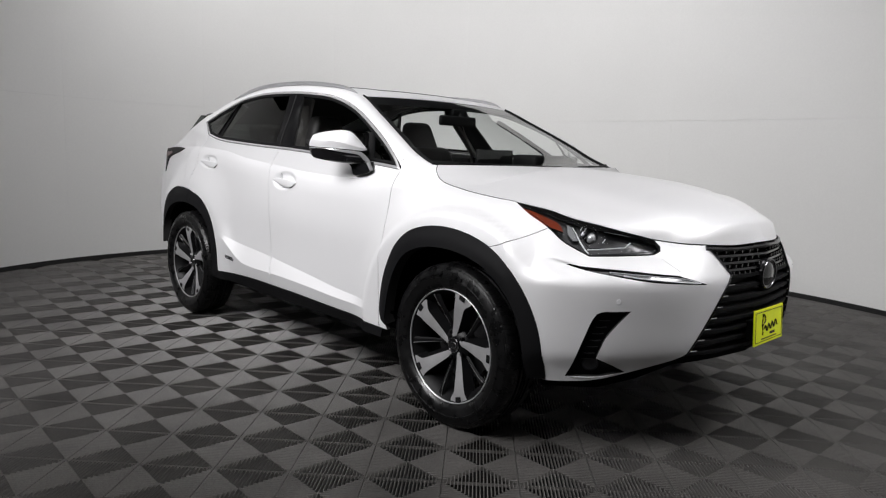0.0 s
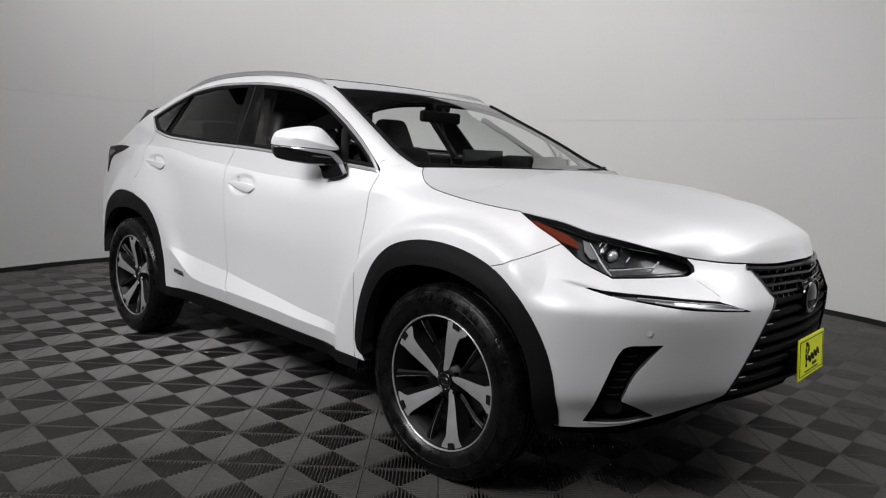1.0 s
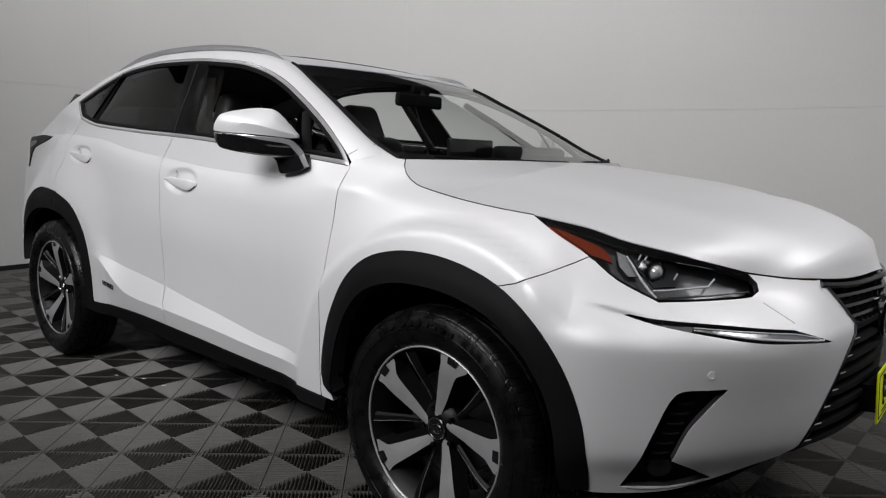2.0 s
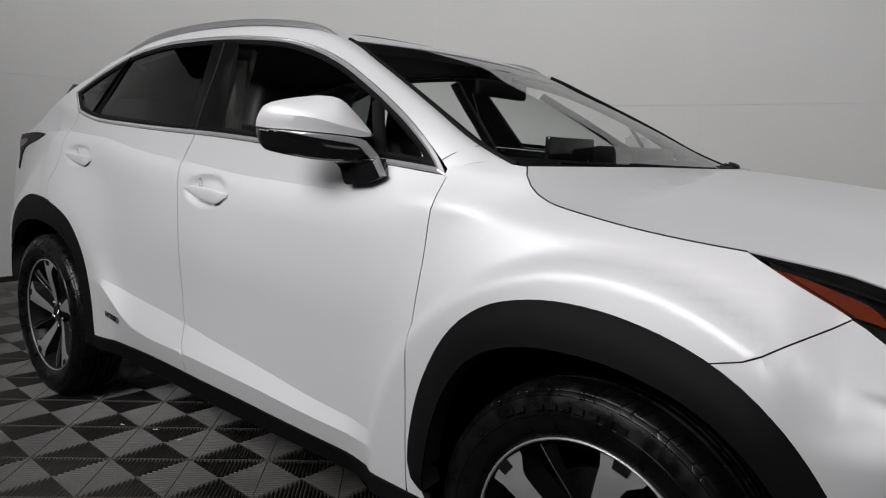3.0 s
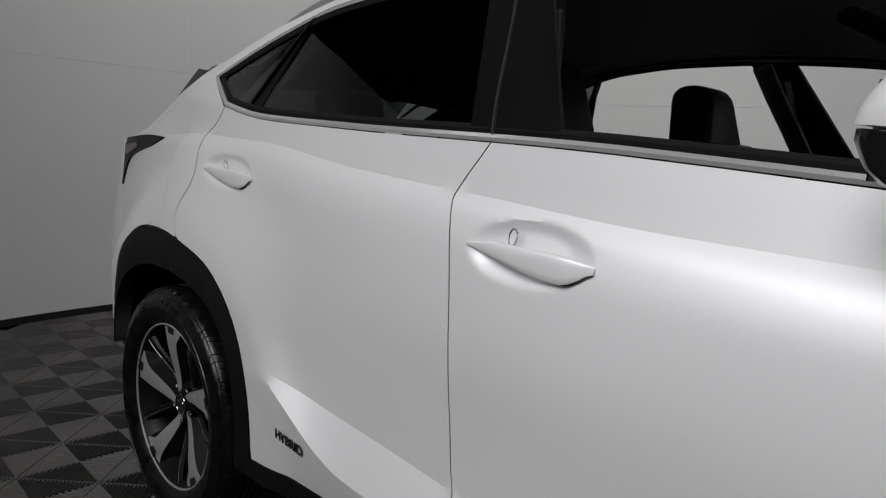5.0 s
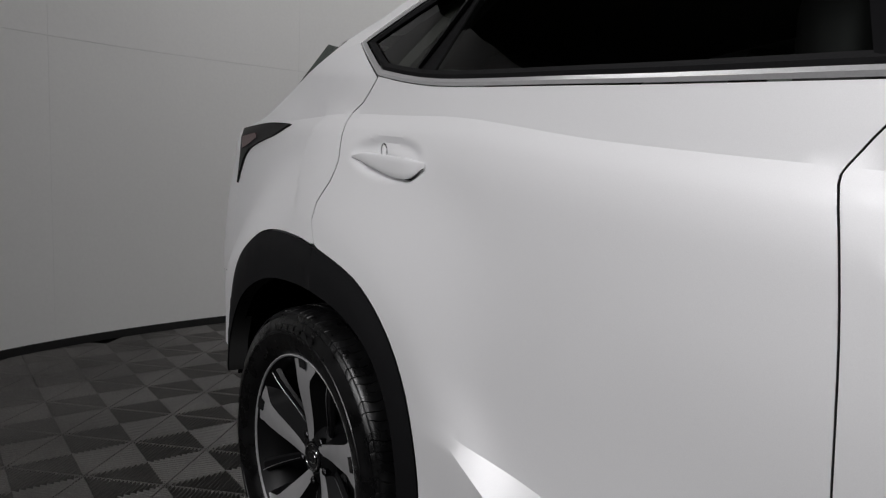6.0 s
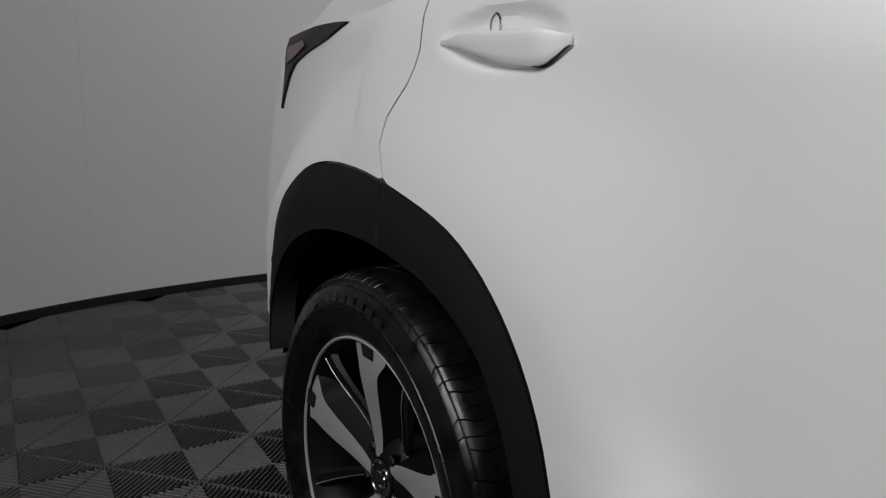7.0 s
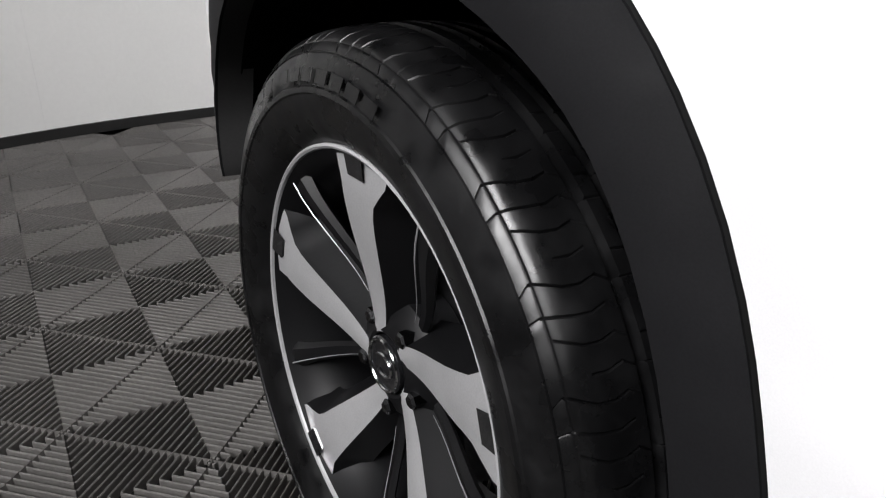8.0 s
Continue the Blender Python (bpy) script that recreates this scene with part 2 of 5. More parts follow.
def sheet(loop, place, step=0.03, holes=(), depth=0.020, gap=0.0014, dense=(), edge=0.0016, dense_step=0.012, lines=()):
    """A skin over a plane outline, laid on the body by place(a, b), with its edges rolled inwards."""
    loop = shrink(loop, gap)
    rings = [loop] + [shrink(h[::-1], gap)[::-1] if gap else h for h in holes]
    pts, edges = [], []
    for ring in rings:
        k = len(pts)
        pts += ring
        edges += [(k + i, k + (i + 1) % len(ring)) for i in range(len(ring))]
    border = np.array([[p.x, p.y] for p in pts])
    lo, hi = border.min(0), border.max(0)

    folds = np.array([[p.x, p.y] for fold in lines for p in fold]) if lines else None

    def add(x, y, keep):
        if folds is not None and np.min(np.hypot(folds[:, 0] - x, folds[:, 1] - y)) < keep * 0.8:
            return
        if not inside(loop, x, y) or any(inside(h, x, y) for h in holes):
            return
        if np.min(np.hypot(border[:, 0] - x, border[:, 1] - y)) > keep:
            pts.append(Vector((x, y)))
    for j, y in enumerate(np.arange(lo[1] + step / 2, hi[1], step * 0.866)):
        for x in np.arange(lo[0] + (step / 2 if j % 2 else 0.0), hi[0], step):
            if not any(abs(x - cx) < rx and abs(y - cy) < ry for cx, cy, rx, ry in dense):
                add(x, y, step * 0.45)
    for cx, cy, rx, ry in dense:
        for y in np.arange(cy - ry, cy + ry, dense_step):
            for x in np.arange(cx - rx, cx + rx, dense_step):
                add(x, y, dense_step * 0.5)
    for fold in lines:
        last = None
        for p in fold:
            ok = inside(loop, p.x, p.y) and np.min(np.hypot(border[:, 0] - p.x, border[:, 1] - p.y)) > 0.007
            if ok:
                pts.append(Vector((p.x, p.y)))
                if last is not None:
                    edges.append((last, len(pts) - 1))
            last = len(pts) - 1 if ok else None
    vs, _, fs, _, _, _ = geometry.delaunay_2d_cdt(pts, edges, [], 0, 1e-5)
    bm = bmesh.new()
    bv = [bm.verts.new(place(v.x, v.y)) for v in vs]
    on_fold = {(round(p.x, 4), round(p.y, 4)): k for k, fold in enumerate(lines) for p in fold}
    which = [on_fold.get((round(v.x, 4), round(v.y, 4)), -1) for v in vs]
    fold_of = dict(zip(bv, which))
    for f in fs:
        c = sum((vs[i] for i in f), Vector((0, 0))) / len(f)
        if inside(loop, c.x, c.y) and not any(inside(h, c.x, c.y) for h in holes):
            bm.faces.new([bv[i] for i in f])
    for e in bm.edges:
        if 0 <= fold_of[e.verts[0]] < 3 and fold_of[e.verts[0]] == fold_of[e.verts[1]]:
            e.smooth = False
    bmesh.ops.delete(bm, geom=[v for v in bm.verts if not v.link_faces], context="VERTS")
    bm.normal_update()
    if depth:
        roll_edges(bm, depth, edge)
    return bm


def roll_edges(bm, depth, edge=0.0016):
    bm.normal_update()
    for down in (edge, depth):
        rim = [e for e in bm.edges if e.is_boundary]
        norm = {v: v.normal.copy() for e in rim for v in e.verts}
        if down == edge:
            keep = norm
        got = bmesh.ops.extrude_edge_only(bm, edges=rim)["geom"]
        fresh = [g for g in got if isinstance(g, bmesh.types.BMVert)]
        for g in got:
            if isinstance(g, bmesh.types.BMFace) and down != edge:
                g.material_index = 1
        for v in fresh:
            old = next(o for e in v.link_edges for o in (e.other_vert(v),) if o not in fresh)
            n = keep.get(old)
            if n is None:
                n = old.normal
            keep[v] = n
            v.co -= n * down


def face_out(bm, away):
    """Turns all faces so that they look away from a point inside."""
    s = sum((f.calc_center_median() - Vector(away)).dot(f.normal) * f.calc_area() for f in bm.faces)
    if s < 0:
        bmesh.ops.reverse_faces(bm, faces=bm.faces)
    bm.normal_update()
    return bm


def both(name, bm, mat, parent, label="", sharp=38):
    """The same part on the right and, mirrored, on the left."""
    other = mirrored(bm)
    a = part(name, bm, mat, parent, label, sharp)
    return a, part(name, other, mat, parent, label, sharp)


def box_bm(x0, x1, y0, y1, z0, z1, bevel=0.0, seg=2):
    bm = bmesh.new()
    bmesh.ops.create_cube(bm, size=1.0)
    for v in bm.verts:
        v.co = Vector(((x0 + x1) / 2 + v.co.x * (x1 - x0), (y0 + y1) / 2 + v.co.y * (y1 - y0), (z0 + z1) / 2 + v.co.z * (z1 - z0)))
    if bevel:
        bmesh.ops.bevel(bm, geom=bm.edges[:], offset=bevel, segments=seg, affect="EDGES", profile=0.5)
    return bm


def tube(pts, radius, sides=8, flat=1.0, cap=True, up=(0, 0, 1)):
    """A round or flattened bar along 3D points; radius may be a number for each point."""
    p = [Vector(q) for q in pts]
    bm, rings = bmesh.new(), []
    for i, q in enumerate(p):
        t = (p[min(i + 1, len(p) - 1)] - p[max(i - 1, 0)]).normalized()
        s = t.cross(Vector(up)).normalized()
        n = s.cross(t).normalized()
        r = radius[i] if isinstance(radius, (list, tuple)) else radius
        rings.append([bm.verts.new(q + (s * math.cos(a) + n * math.sin(a) * flat) * r) for a in (2 * math.pi * k / sides for k in range(sides))])
    for a, b in zip(rings, rings[1:]):
        for k in range(sides):
            bm.faces.new((a[k], a[(k + 1) % sides], b[(k + 1) % sides], b[k]))
    if cap:
        bm.faces.new(rings[0][::-1]), bm.faces.new(rings[-1])
    bmesh.ops.recalc_face_normals(bm, faces=bm.faces)
    return bm


def grid_bm(rows):
    """A skin through rows of 3D points, all of one length."""
    bm = bmesh.new()
    vs = [[bm.verts.new(p) for p in row] for row in rows]
    for a, b in zip(vs, vs[1:]):
        for k in range(len(a) - 1):
            bm.faces.new((a[k], a[k + 1], b[k + 1], b[k]))
    bm.normal_update()
    return bm


def revolve(profile, steps=64, closed=False):
    """Turns (radius, y) points about the y axis."""
    bm, rings = bmesh.new(), []
    for k in range(steps):
        a = 2 * math.pi * k / steps
        rings.append([bm.verts.new((r * math.cos(a), y, r * math.sin(a))) for r, y in profile])
    n = len(profile)
    for k in range(steps):
        a, b = rings[k], rings[(k + 1) % steps]
        for i in range(n if closed else n - 1):
            bm.faces.new((a[i], a[(i + 1) % n], b[(i + 1) % n], b[i]))
    bmesh.ops.recalc_face_normals(bm, faces=bm.faces)
    return bm


def merged(*bms):
    out = bmesh.new()
    for b in bms:
        me = bpy.data.meshes.new("scratch")
        b.to_mesh(me)
        b.free()
        out.from_mesh(me)
        bpy.data.meshes.remove(me)
    return out


# ---- the booth: wall, floor, ceiling ----
BOOTH_X, BOOTH_Y, BOOTH_A, BOOTH_B = -1.42, 0.30, 3.98, 3.43


def booth(a, out=0.0):
    """A place on the rounded wall's foot, at the angle a in degrees."""
    c, s = math.cos(radians(a)), math.sin(radians(a))
    k = (abs(c) ** 2.5 + abs(s) ** 2.5) ** -0.4
    return Vector((BOOTH_X + (BOOTH_A + out) * c * k, BOOTH_Y + (BOOTH_B + out) * s * k))


def wall_strip(angles, z0, z1, back):
    rows = []
    for a in angles:
        p, q = booth(a), booth(a, back)
        rows.append([(p.x, p.y, z0), (p.x, p.y, z1), (q.x, q.y, z1), (q.x, q.y, z0)])
    bm = bmesh.new()
    vs = [[bm.verts.new(p) for p in row] for row in rows]
    for a, b in zip(vs, vs[1:]):
        for k in range(4):
            bm.faces.new((a[k], a[(k + 1) % 4], b[(k + 1) % 4], b[k]))
    bm.faces.new(vs[0]), bm.faces.new(vs[-1][::-1])
    bmesh.ops.recalc_face_normals(bm, faces=bm.faces)
    return bm


WALL_FROM, WALL_TO, WALL_TOP = -10.0, 232.0, 3.2
core = tagged(part("wall_curved", merged(wall_strip(np.linspace(WALL_FROM, WALL_TO, 140), 0.0, WALL_TOP, 0.10)), WALL, None,
              "white panelled wall curving round behind the parked car"), category="wall", kind="structure")
core.matrix_world = Matrix.Identity(4)
for v in core.data.vertices:
    d = Vector((v.co.x - BOOTH_X, v.co.y - BOOTH_Y)).normalized() * 0.012
    v.co.x, v.co.y = v.co.x + d.x, v.co.y + d.y
cuts = [-10, 24, 54, 92, 128, 152, 177.2, 201, 232]
for a0, a1 in zip(cuts, cuts[1:]):
    for z0, z1 in ((0.0, 1.5948), (1.5962, WALL_TOP)):
        part("panel", wall_strip(np.linspace(a0 + 0.004, a1 - 0.004, 28), z0, z1, 0.010), WALL, core)
tagged(part("baseboard", wall_strip(np.linspace(WALL_FROM, WALL_TO, 140), 0.0, 0.042, -0.012), BASEBOARD, None,
            "black rubber skirting along the foot of the wall"), category="baseboard", kind="structure")
for name, x0, x1, y0, y1 in (("wall_north", -9, 7, 6.0, 6.2), ("wall_south", -9, 7, -7.2, -7.0), ("wall_west", -9.2, -9, -7.2, 6.2), ("wall_east", 7, 7.2, -7.2, 6.2)):
    tagged(part(name, box_bm(x0, x1, y0, y1, -0.02, 4.4), CEILING, None, "plain dark outer wall of the hall"), category="wall", kind="structure")
tagged(part("ceiling", box_bm(-9.2, 7.2, -7.2, 6.2, 4.4, 4.6), CEILING, None, "plain dark ceiling above the booth"), category="ceiling", kind="structure")


# ---- the shape of the car: x forward from the front axle, w the half width, z up ----
WHEEL_X, HUB_Z, TYRE_R = (0.0, -2.66), 0.362, 0.362
belt_z = spline([(-3.3, 1.32), (-2.9, 1.315), (-2.45, 1.262), (-2.2, 1.238), (-1.45, 1.186), (-0.40, 1.116), (0.1, 1.07)])
belt_w = spline([(-3.5, 0.70), (-3.2, 0.745), (-2.8, 0.79), (-2.3, 0.835), (-1.5, 0.858), (-0.9, 0.845), (-0.42, 0.815), (0.0, 0.765), (0.3, 0.74)])
crease_z = spline([(-2.12, 0.640), (-1.94, 0.606), (-1.71, 0.588), (-1.50, 0.570), (-1.35, 0.552), (-1.1, 0.524), (-0.79, 0.487), (-0.51, 0.470), (0, 0.46)])
facet_z = spline([(-2.12, 0.628), (-1.993, 0.572), (-1.869, 0.518), (-1.797, 0.498), (-1.62, 0.487), (-1.47, 0.486), (-1.1, 0.469), (-0.79, 0.445), (-0.51, 0.434), (0, 0.43)])
ridge_z = spline([(-3.4, 1.13), (-2.8, 1.18), (-2.3, 1.182), (-1.87, 1.133), (-1.56, 1.100), (-1.2, 1.066), (-0.77, 1.053), (-0.48, 1.048), (-0.2, 1.025), (0.1, 1.0), (0.5, 0.96)])
sill_z = spline([(-2.2, 0.376), (-1.66, 0.408), (-1.3, 0.402), (-0.92, 0.383), (-0.44, 0.364)])
sill_w = spline([(-3.4, 0.74), (-3.15, 0.80), (-2.66, 0.89), (-2.1, 0.905), (-1.4, 0.893), (-0.5, 0.885), (0.2, 0.885), (0.6, 0.87)])
flare_w = spline([(-3.4, 0.76), (-3.15, 0.825), (-2.6, 0.905), (-2.2, 0.925), (-1.9, 0.935), (-1.55, 0.927), (-1.0, 0.914), (-0.5, 0.900), (0, 0.89)])
waist_w = spline([(-3.5, 0.80), (-3.2, 0.845), (-2.8, 0.885), (-2.2, 0.893), (-1.5, 0.888), (-0.7, 0.890), (-0.3, 0.886), (0.2, 0.884), (0.5, 0.87)])
shoulder_w = spline([(-3.5, 0.77), (-3.2, 0.815), (-2.8, 0.865), (-2.2, 0.893), (-1.5, 0.904), (-0.7, 0.897), (-0.4, 0.868), (0.0, 0.822), (0.3, 0.79)])
BOWLS = ((-1.397, 1.013, 0.128, 0.054), (-2.357, 1.095, 0.110, 0.047))
RING_Z, RING_R = 0.40, 0.553


def side_w(x, z, bowl=True):
    """Half width of the body side at x and height z."""
    zb = belt_z(x)
    if z > zb:
        dz = z - zb
        lean = 0.42 + 0.25 * smooth(-2.3, -3.0, x)
        return belt_w(x) - lean * dz - (0.25 + 13.0 * smooth(-0.54, -0.36, x)) * dz * dz
    zc, low = crease_z(x), facet_z(x)
    step = smooth(-2.13, -1.95, x)
    top_w, low_w = waist_w(x), flare_w(x)
    at_crease = low_w + (top_w - low_w) * (0.25 + 0.75 * step)
    zs = min(ridge_z(x), zb - 0.035)
    full = shoulder_w(x)
    fold = smooth(-0.32, -1.05, x) * smooth(-3.30, -2.40, x)
    full -= 0.007 * fold
    ridge = full + fold * (belt_w(x) + 0.011 - full)
    mid = full - (1 - fold) * 0.6 * (full - top_w)
    keys = [(0.20, sill_w(x) - 0.06), (0.34, sill_w(x)), (low, low_w), (max(zc, low + 0.008), at_crease), (zc + 0.10, top_w),
            (zs - 0.21, mid), (zs - 0.10, full + (1 - fold) * 0.42 * (mid - full) - 0.06 * (full - ridge)), (zs - 0.035, ridge + 0.58 * (full - ridge) + (1 - fold) * 0.10 * (mid - full)), (zs, ridge), (zb - 0.012, belt_w(x) + (ridge - belt_w(x)) * 0.012 / (zb - zs)), (zb + 0.001, belt_w(x))]
    i = next((k for k in range(1, len(keys)) if z <= keys[k][0]), len(keys) - 1)
    if i in (3, 9, 10) or (i == 2 and step > 0.5):
        (z0, w0), (z1, w1) = keys[i - 1], keys[i]
        t = min(1.0, max(0.0, (z - z0) / (z1 - z0)))
        w = w0 + (w1 - w0) * t
    else:
        w = spline(keys[:-2])(z)
    for wx in WHEEL_X:
        r = math.hypot(x - wx, z - RING_Z)
        reach = 0.11 + 0.05 * smooth(0.70, 1.0, z) if wx > -1 else 0.11 + 0.17 * smooth(0.58, 0.98, z) if x > wx else 0.15
        d = r - RING_R
        t = 1 - (0.5 * smooth(0.006, 0.045, d) + 0.5 * smooth(0.02, reach + 0.03, d)) if wx > -1 else 1 - smooth(-0.012, reach, d)
        if wx < -1 and x < wx:
            t *= 1 - smooth(-0.42, -0.58, x - wx) * smooth(0.95, 0.6, z)
        if t > 0:
            w = w * (1 - t) + max(w, 0.924) * t
    if bowl:
        for cx, cz, rx, rz in BOWLS:
            q = math.hypot((x - cx) / rx, (z - cz) / rz)
            if q < 1:
                w -= 0.018 * smooth(1.0, 0.55, q)
    return w


PLAN = [(0.30, 0.922), (0.45, 0.897), (0.60, 0.836), (0.725, 0.755), (0.85, 0.61), (0.931, 0.44), (0.978, 0.23), (1.0, 0.0)]
plan_w = [(0.30, 0.30)]
for (x0, y0), (x1, y1) in zip(PLAN, PLAN[1:]):
    plan_w.append((plan_w[-1][0] + math.hypot(x1 - x0, y1 - y0), 0))
PLAN_U = [p[0] for p in plan_w]
plan_x = spline([(u, p[0]) for u, p in zip(PLAN_U, PLAN)])
plan_y = spline([(u, p[1]) for u, p in zip(PLAN_U, PLAN)])
U_END = PLAN_U[-1]
INSET_Z = (0.18, 0.30, 0.40, 0.475, 0.60, 0.74, 0.80, 0.85, 0.95, 1.03)
INSET = [spline([(0.3, a), (0.97, b), (1.25, c), (U_END, d)]) for a, b, c, d in (
    (0.12, 0.15, 0.14, 0.12), (0.05, 0.095, 0.08, 0.06), (0.012, 0.076, 0.062, 0.040), (0.0, 0.032, 0.020, 0.012), (0.0, 0.014, 0.006, 0.0), (0.0, 0.0, 0.0, 0.0),
    (0.02, 0.06, 0.03, 0.005), (0.045, 0.135, 0.06, 0.02), (0.105, 0.20, 0.14, 0.08), (0.16, 0.26, 0.22, 0.18))]


def shell(u, z, out=0.0):
    """A place on the right side and front of the body: u is x along the side and then runs on round the nose to the middle."""
    if u < 0.30:
        return (u, -side_w(u, z) - out, z)
    e = 0.004
    tx, ty = plan_x(u + e) - plan_x(u - e), plan_y(u + e) - plan_y(u - e)
    n = math.hypot(tx, ty) or 1.0
    nx, ny = -ty / n, tx / n
    if u >= U_END - e:
        nx, ny = 1.0, 0.0
    inset = spline([(a, f(u)) for a, f in zip(INSET_Z, INSET)])(z)
    if 0.36 < u < 0.80:
        over, under = 0.848 - 0.195 * (u - 0.408), 0.848 - 0.325 * (u - 0.408)
        inset += 0.015 * smooth(0.40, 0.52, u) * smooth(0.66, 0.55, u) * smooth(over + 0.004, over - 0.012, z) * smooth(under - 0.035, under - 0.003, z)
        inset -= 0.004 * smooth(0.59, 0.64, u) * smooth(0.80, 0.70, u) * max(0.0, 1 - abs(z - 0.845 + 0.66 * (u - 0.619)) / 0.022)
    t = smooth(0.30, 0.46, u)
    nx *= t
    inset = inset * t + (plan_y(0.30) - side_w(min(u, 0.4), z)) * (1 - t) - out
    return (plan_x(u) - nx * inset, -(plan_y(u) - ny * inset), z)

# ---- the car ----
car = tagged(new("car"), "pearl white hybrid crossover with black wheel-arch cladding on the tiles", "car")
BODY.add(car.name)

HOOD_SIDE = [(-0.280, 1.146), (-0.247, 1.105), (-0.186, 1.075), (-0.050, 1.053), (0.080, 1.038), (0.230, 1.025)]
LAMP_TOP = [(0.230, 1.025), (0.398, 0.999), (0.530, 0.973), (0.698, 0.943), (0.830, 0.921), (0.962, 0.898)]
LAMP_LOW = [(0.230, 1.025), (0.343, 0.970), (0.438, 0.926), (0.520, 0.885), (0.630, 0.841)]
LAMP_END = [(0.630, 0.841), (0.780, 0.842), (0.946, 0.846), (0.984, 0.858), (0.988, 0.875), (0.962, 0.898)]
NOSE = [(0.962, 0.898), (1.091, 0.886), (1.190, 0.882), (1.374, 0.876), (U_END, 0.884)]
SILL_F, SILL_R = [[(x, sill_z(x)) for x in np.arange(x0, x1 + 0.001, 0.03)] for x0, x1 in ((-1.466, -0.44), (-2.17, -1.466))]
DOOR_FRONT = [(-0.464, 1.111), (-0.466, 1.064), (-0.468, 1.000), (-0.464, 0.910), (-0.461, 0.810), (-0.459, 0.710), (-0.454, 0.610), (-0.450, 0.510), (-0.446, 0.430), (-0.440, 0.364)]
DOOR_MID = [(-1.512, 1.187), (-1.526, 1.168), (-1.553, 1.132), (-1.573, 1.102), (-1.576, 1.094), (-1.575, 1.084), (-1.562, 1.030), (-1.550, 0.964), (-1.540, 0.894), (-1.533, 0.822), (-1.528, 0.746), (-1.519, 0.645), (-1.510, 0.577),
            (-1.484, 0.509), (-1.470, 0.480), (-1.466, 0.437), (-1.466, 0.405)]
DOOR_REAR = [(-2.455, 1.262), (-2.492, 1.208), (-2.522, 1.184), (-2.508, 1.133), (-2.492, 1.080), (-2.510, 1.030), (-2.553, 0.985), (-2.574, 0.950), (-2.572, 0.904)]
BELT = [(-0.467, 1.114), (-0.614, 1.126), (-0.816, 1.140), (-1.133, 1.162), (-1.512, 1.188), (-1.896, 1.214), (-2.288, 1.240), (-2.455, 1.266)]
CANT = [(-0.467, 1.126), (-0.531, 1.177), (-0.629, 1.246), (-0.732, 1.306), (-0.841, 1.363), (-0.962, 1.421), (-1.085, 1.467), (-1.209, 1.500), (-1.334, 1.522), (-1.599, 1.545),
        (-1.899, 1.549), (-2.057, 1.538), (-2.214, 1.512), (-2.397, 1.442), (-2.581, 1.357)]
ARCH = [(-0.396, 0.388), (-0.426, 0.410), (-0.438, 0.45), (-0.434, 0.53), (-0.408, 0.645), (-0.345, 0.772), (-0.26, 0.853), (-0.15, 0.892), (-0.03, 0.903), (0.09, 0.892), (0.20, 0.862), (0.29, 0.812),
        (0.365, 0.735), (0.425, 0.640), (0.465, 0.53), (0.482, 0.40), (0.482, 0.33)]
ARCH_IN = [(-0.385, 0.39), (-0.382, 0.45), (-0.362, 0.57), (-0.318, 0.68), (-0.25, 0.76), (-0.14, 0.808), (0, 0.822), (0.12, 0.808), (0.22, 0.772), (0.31, 0.70), (0.372, 0.60), (0.402, 0.48), (0.405, 0.33)]
ARCH_IN_REAR = ARCH_IN[:7] + [(0.125, 0.812), (0.230, 0.780), (0.328, 0.715), (0.396, 0.610), (0.430, 0.48), (0.433, 0.33)]
ARCH_REAR = [(-0.388, 0.40), (-0.402, 0.48), (-0.405, 0.552), (-0.399, 0.613), (-0.383, 0.704), (-0.356, 0.785), (-0.308, 0.845), (-0.22, 0.893), (-0.13, 0.910), (-0.03, 0.912), (0.074, 0.902), (0.21, 0.868), (0.29, 0.825),
             (0.367, 0.752), (0.424, 0.665), (0.465, 0.55), (0.482, 0.44), (0.485, 0.33)]
FR, RR = WHEEL_X
arch_line = {wx: curve_through([(wx + a, b) for a, b in line], 0.03) for wx, line in ((FR, ARCH), (RR, ARCH_REAR))}
XS = np.arange(-3.2, 0.3, 0.02)
FOLDS = [[Vector((x, f(x))) for x in XS if -2.11 < x < -0.47] for f in (crease_z, facet_z)]
FOLDS += [[Vector((x, min(ridge_z(x), belt_z(x) - 0.035))) for x in XS if x < -0.60]]
FOLDS += [[Vector((x, belt_z(x) - 0.012)) for x in XS if x < -0.40], [Vector((x, belt_z(x) - 0.024)) for x in XS if x < -0.40]]
arch_in_line = {wx: curve_through([(wx + a, b) for a, b in line], 0.03) for wx, line in ((FR, ARCH_IN), (RR, ARCH_IN_REAR))}


def between(line, x0, x1):
    return [p for p in line if x0 <= p.x <= x1]


def on_shell(u, z):
    return Vector(shell(u, z))


def proud(out):
    return lambda u, z: Vector(shell(u, z, out))


# fenders
hood_side, lamp_low = curve_through(HOOD_SIDE), curve_through(LAMP_LOW)
fender_lamp = [p for p in lamp_low if p.x < 0.412]
seam_nose = straight([(0.412, 0.937), (0.343, 0.908), (0.262, 0.872), (0.208, 0.859)])
fender_loop = loop_of(hood_side, fender_lamp, seam_nose, between(arch_line[FR], -0.499, 0.207)[::-1], straight([(-0.396, 0.388), (-0.380, 0.362), (-0.438, 0.364)]), curve_through(DOOR_FRONT)[::-1],
                      straight([(-0.467, 1.114), (-0.462, 1.150), (-0.440, 1.176), (-0.405, 1.172), (-0.360, 1.160), (-0.318, 1.149), (-0.280, 1.146)]))
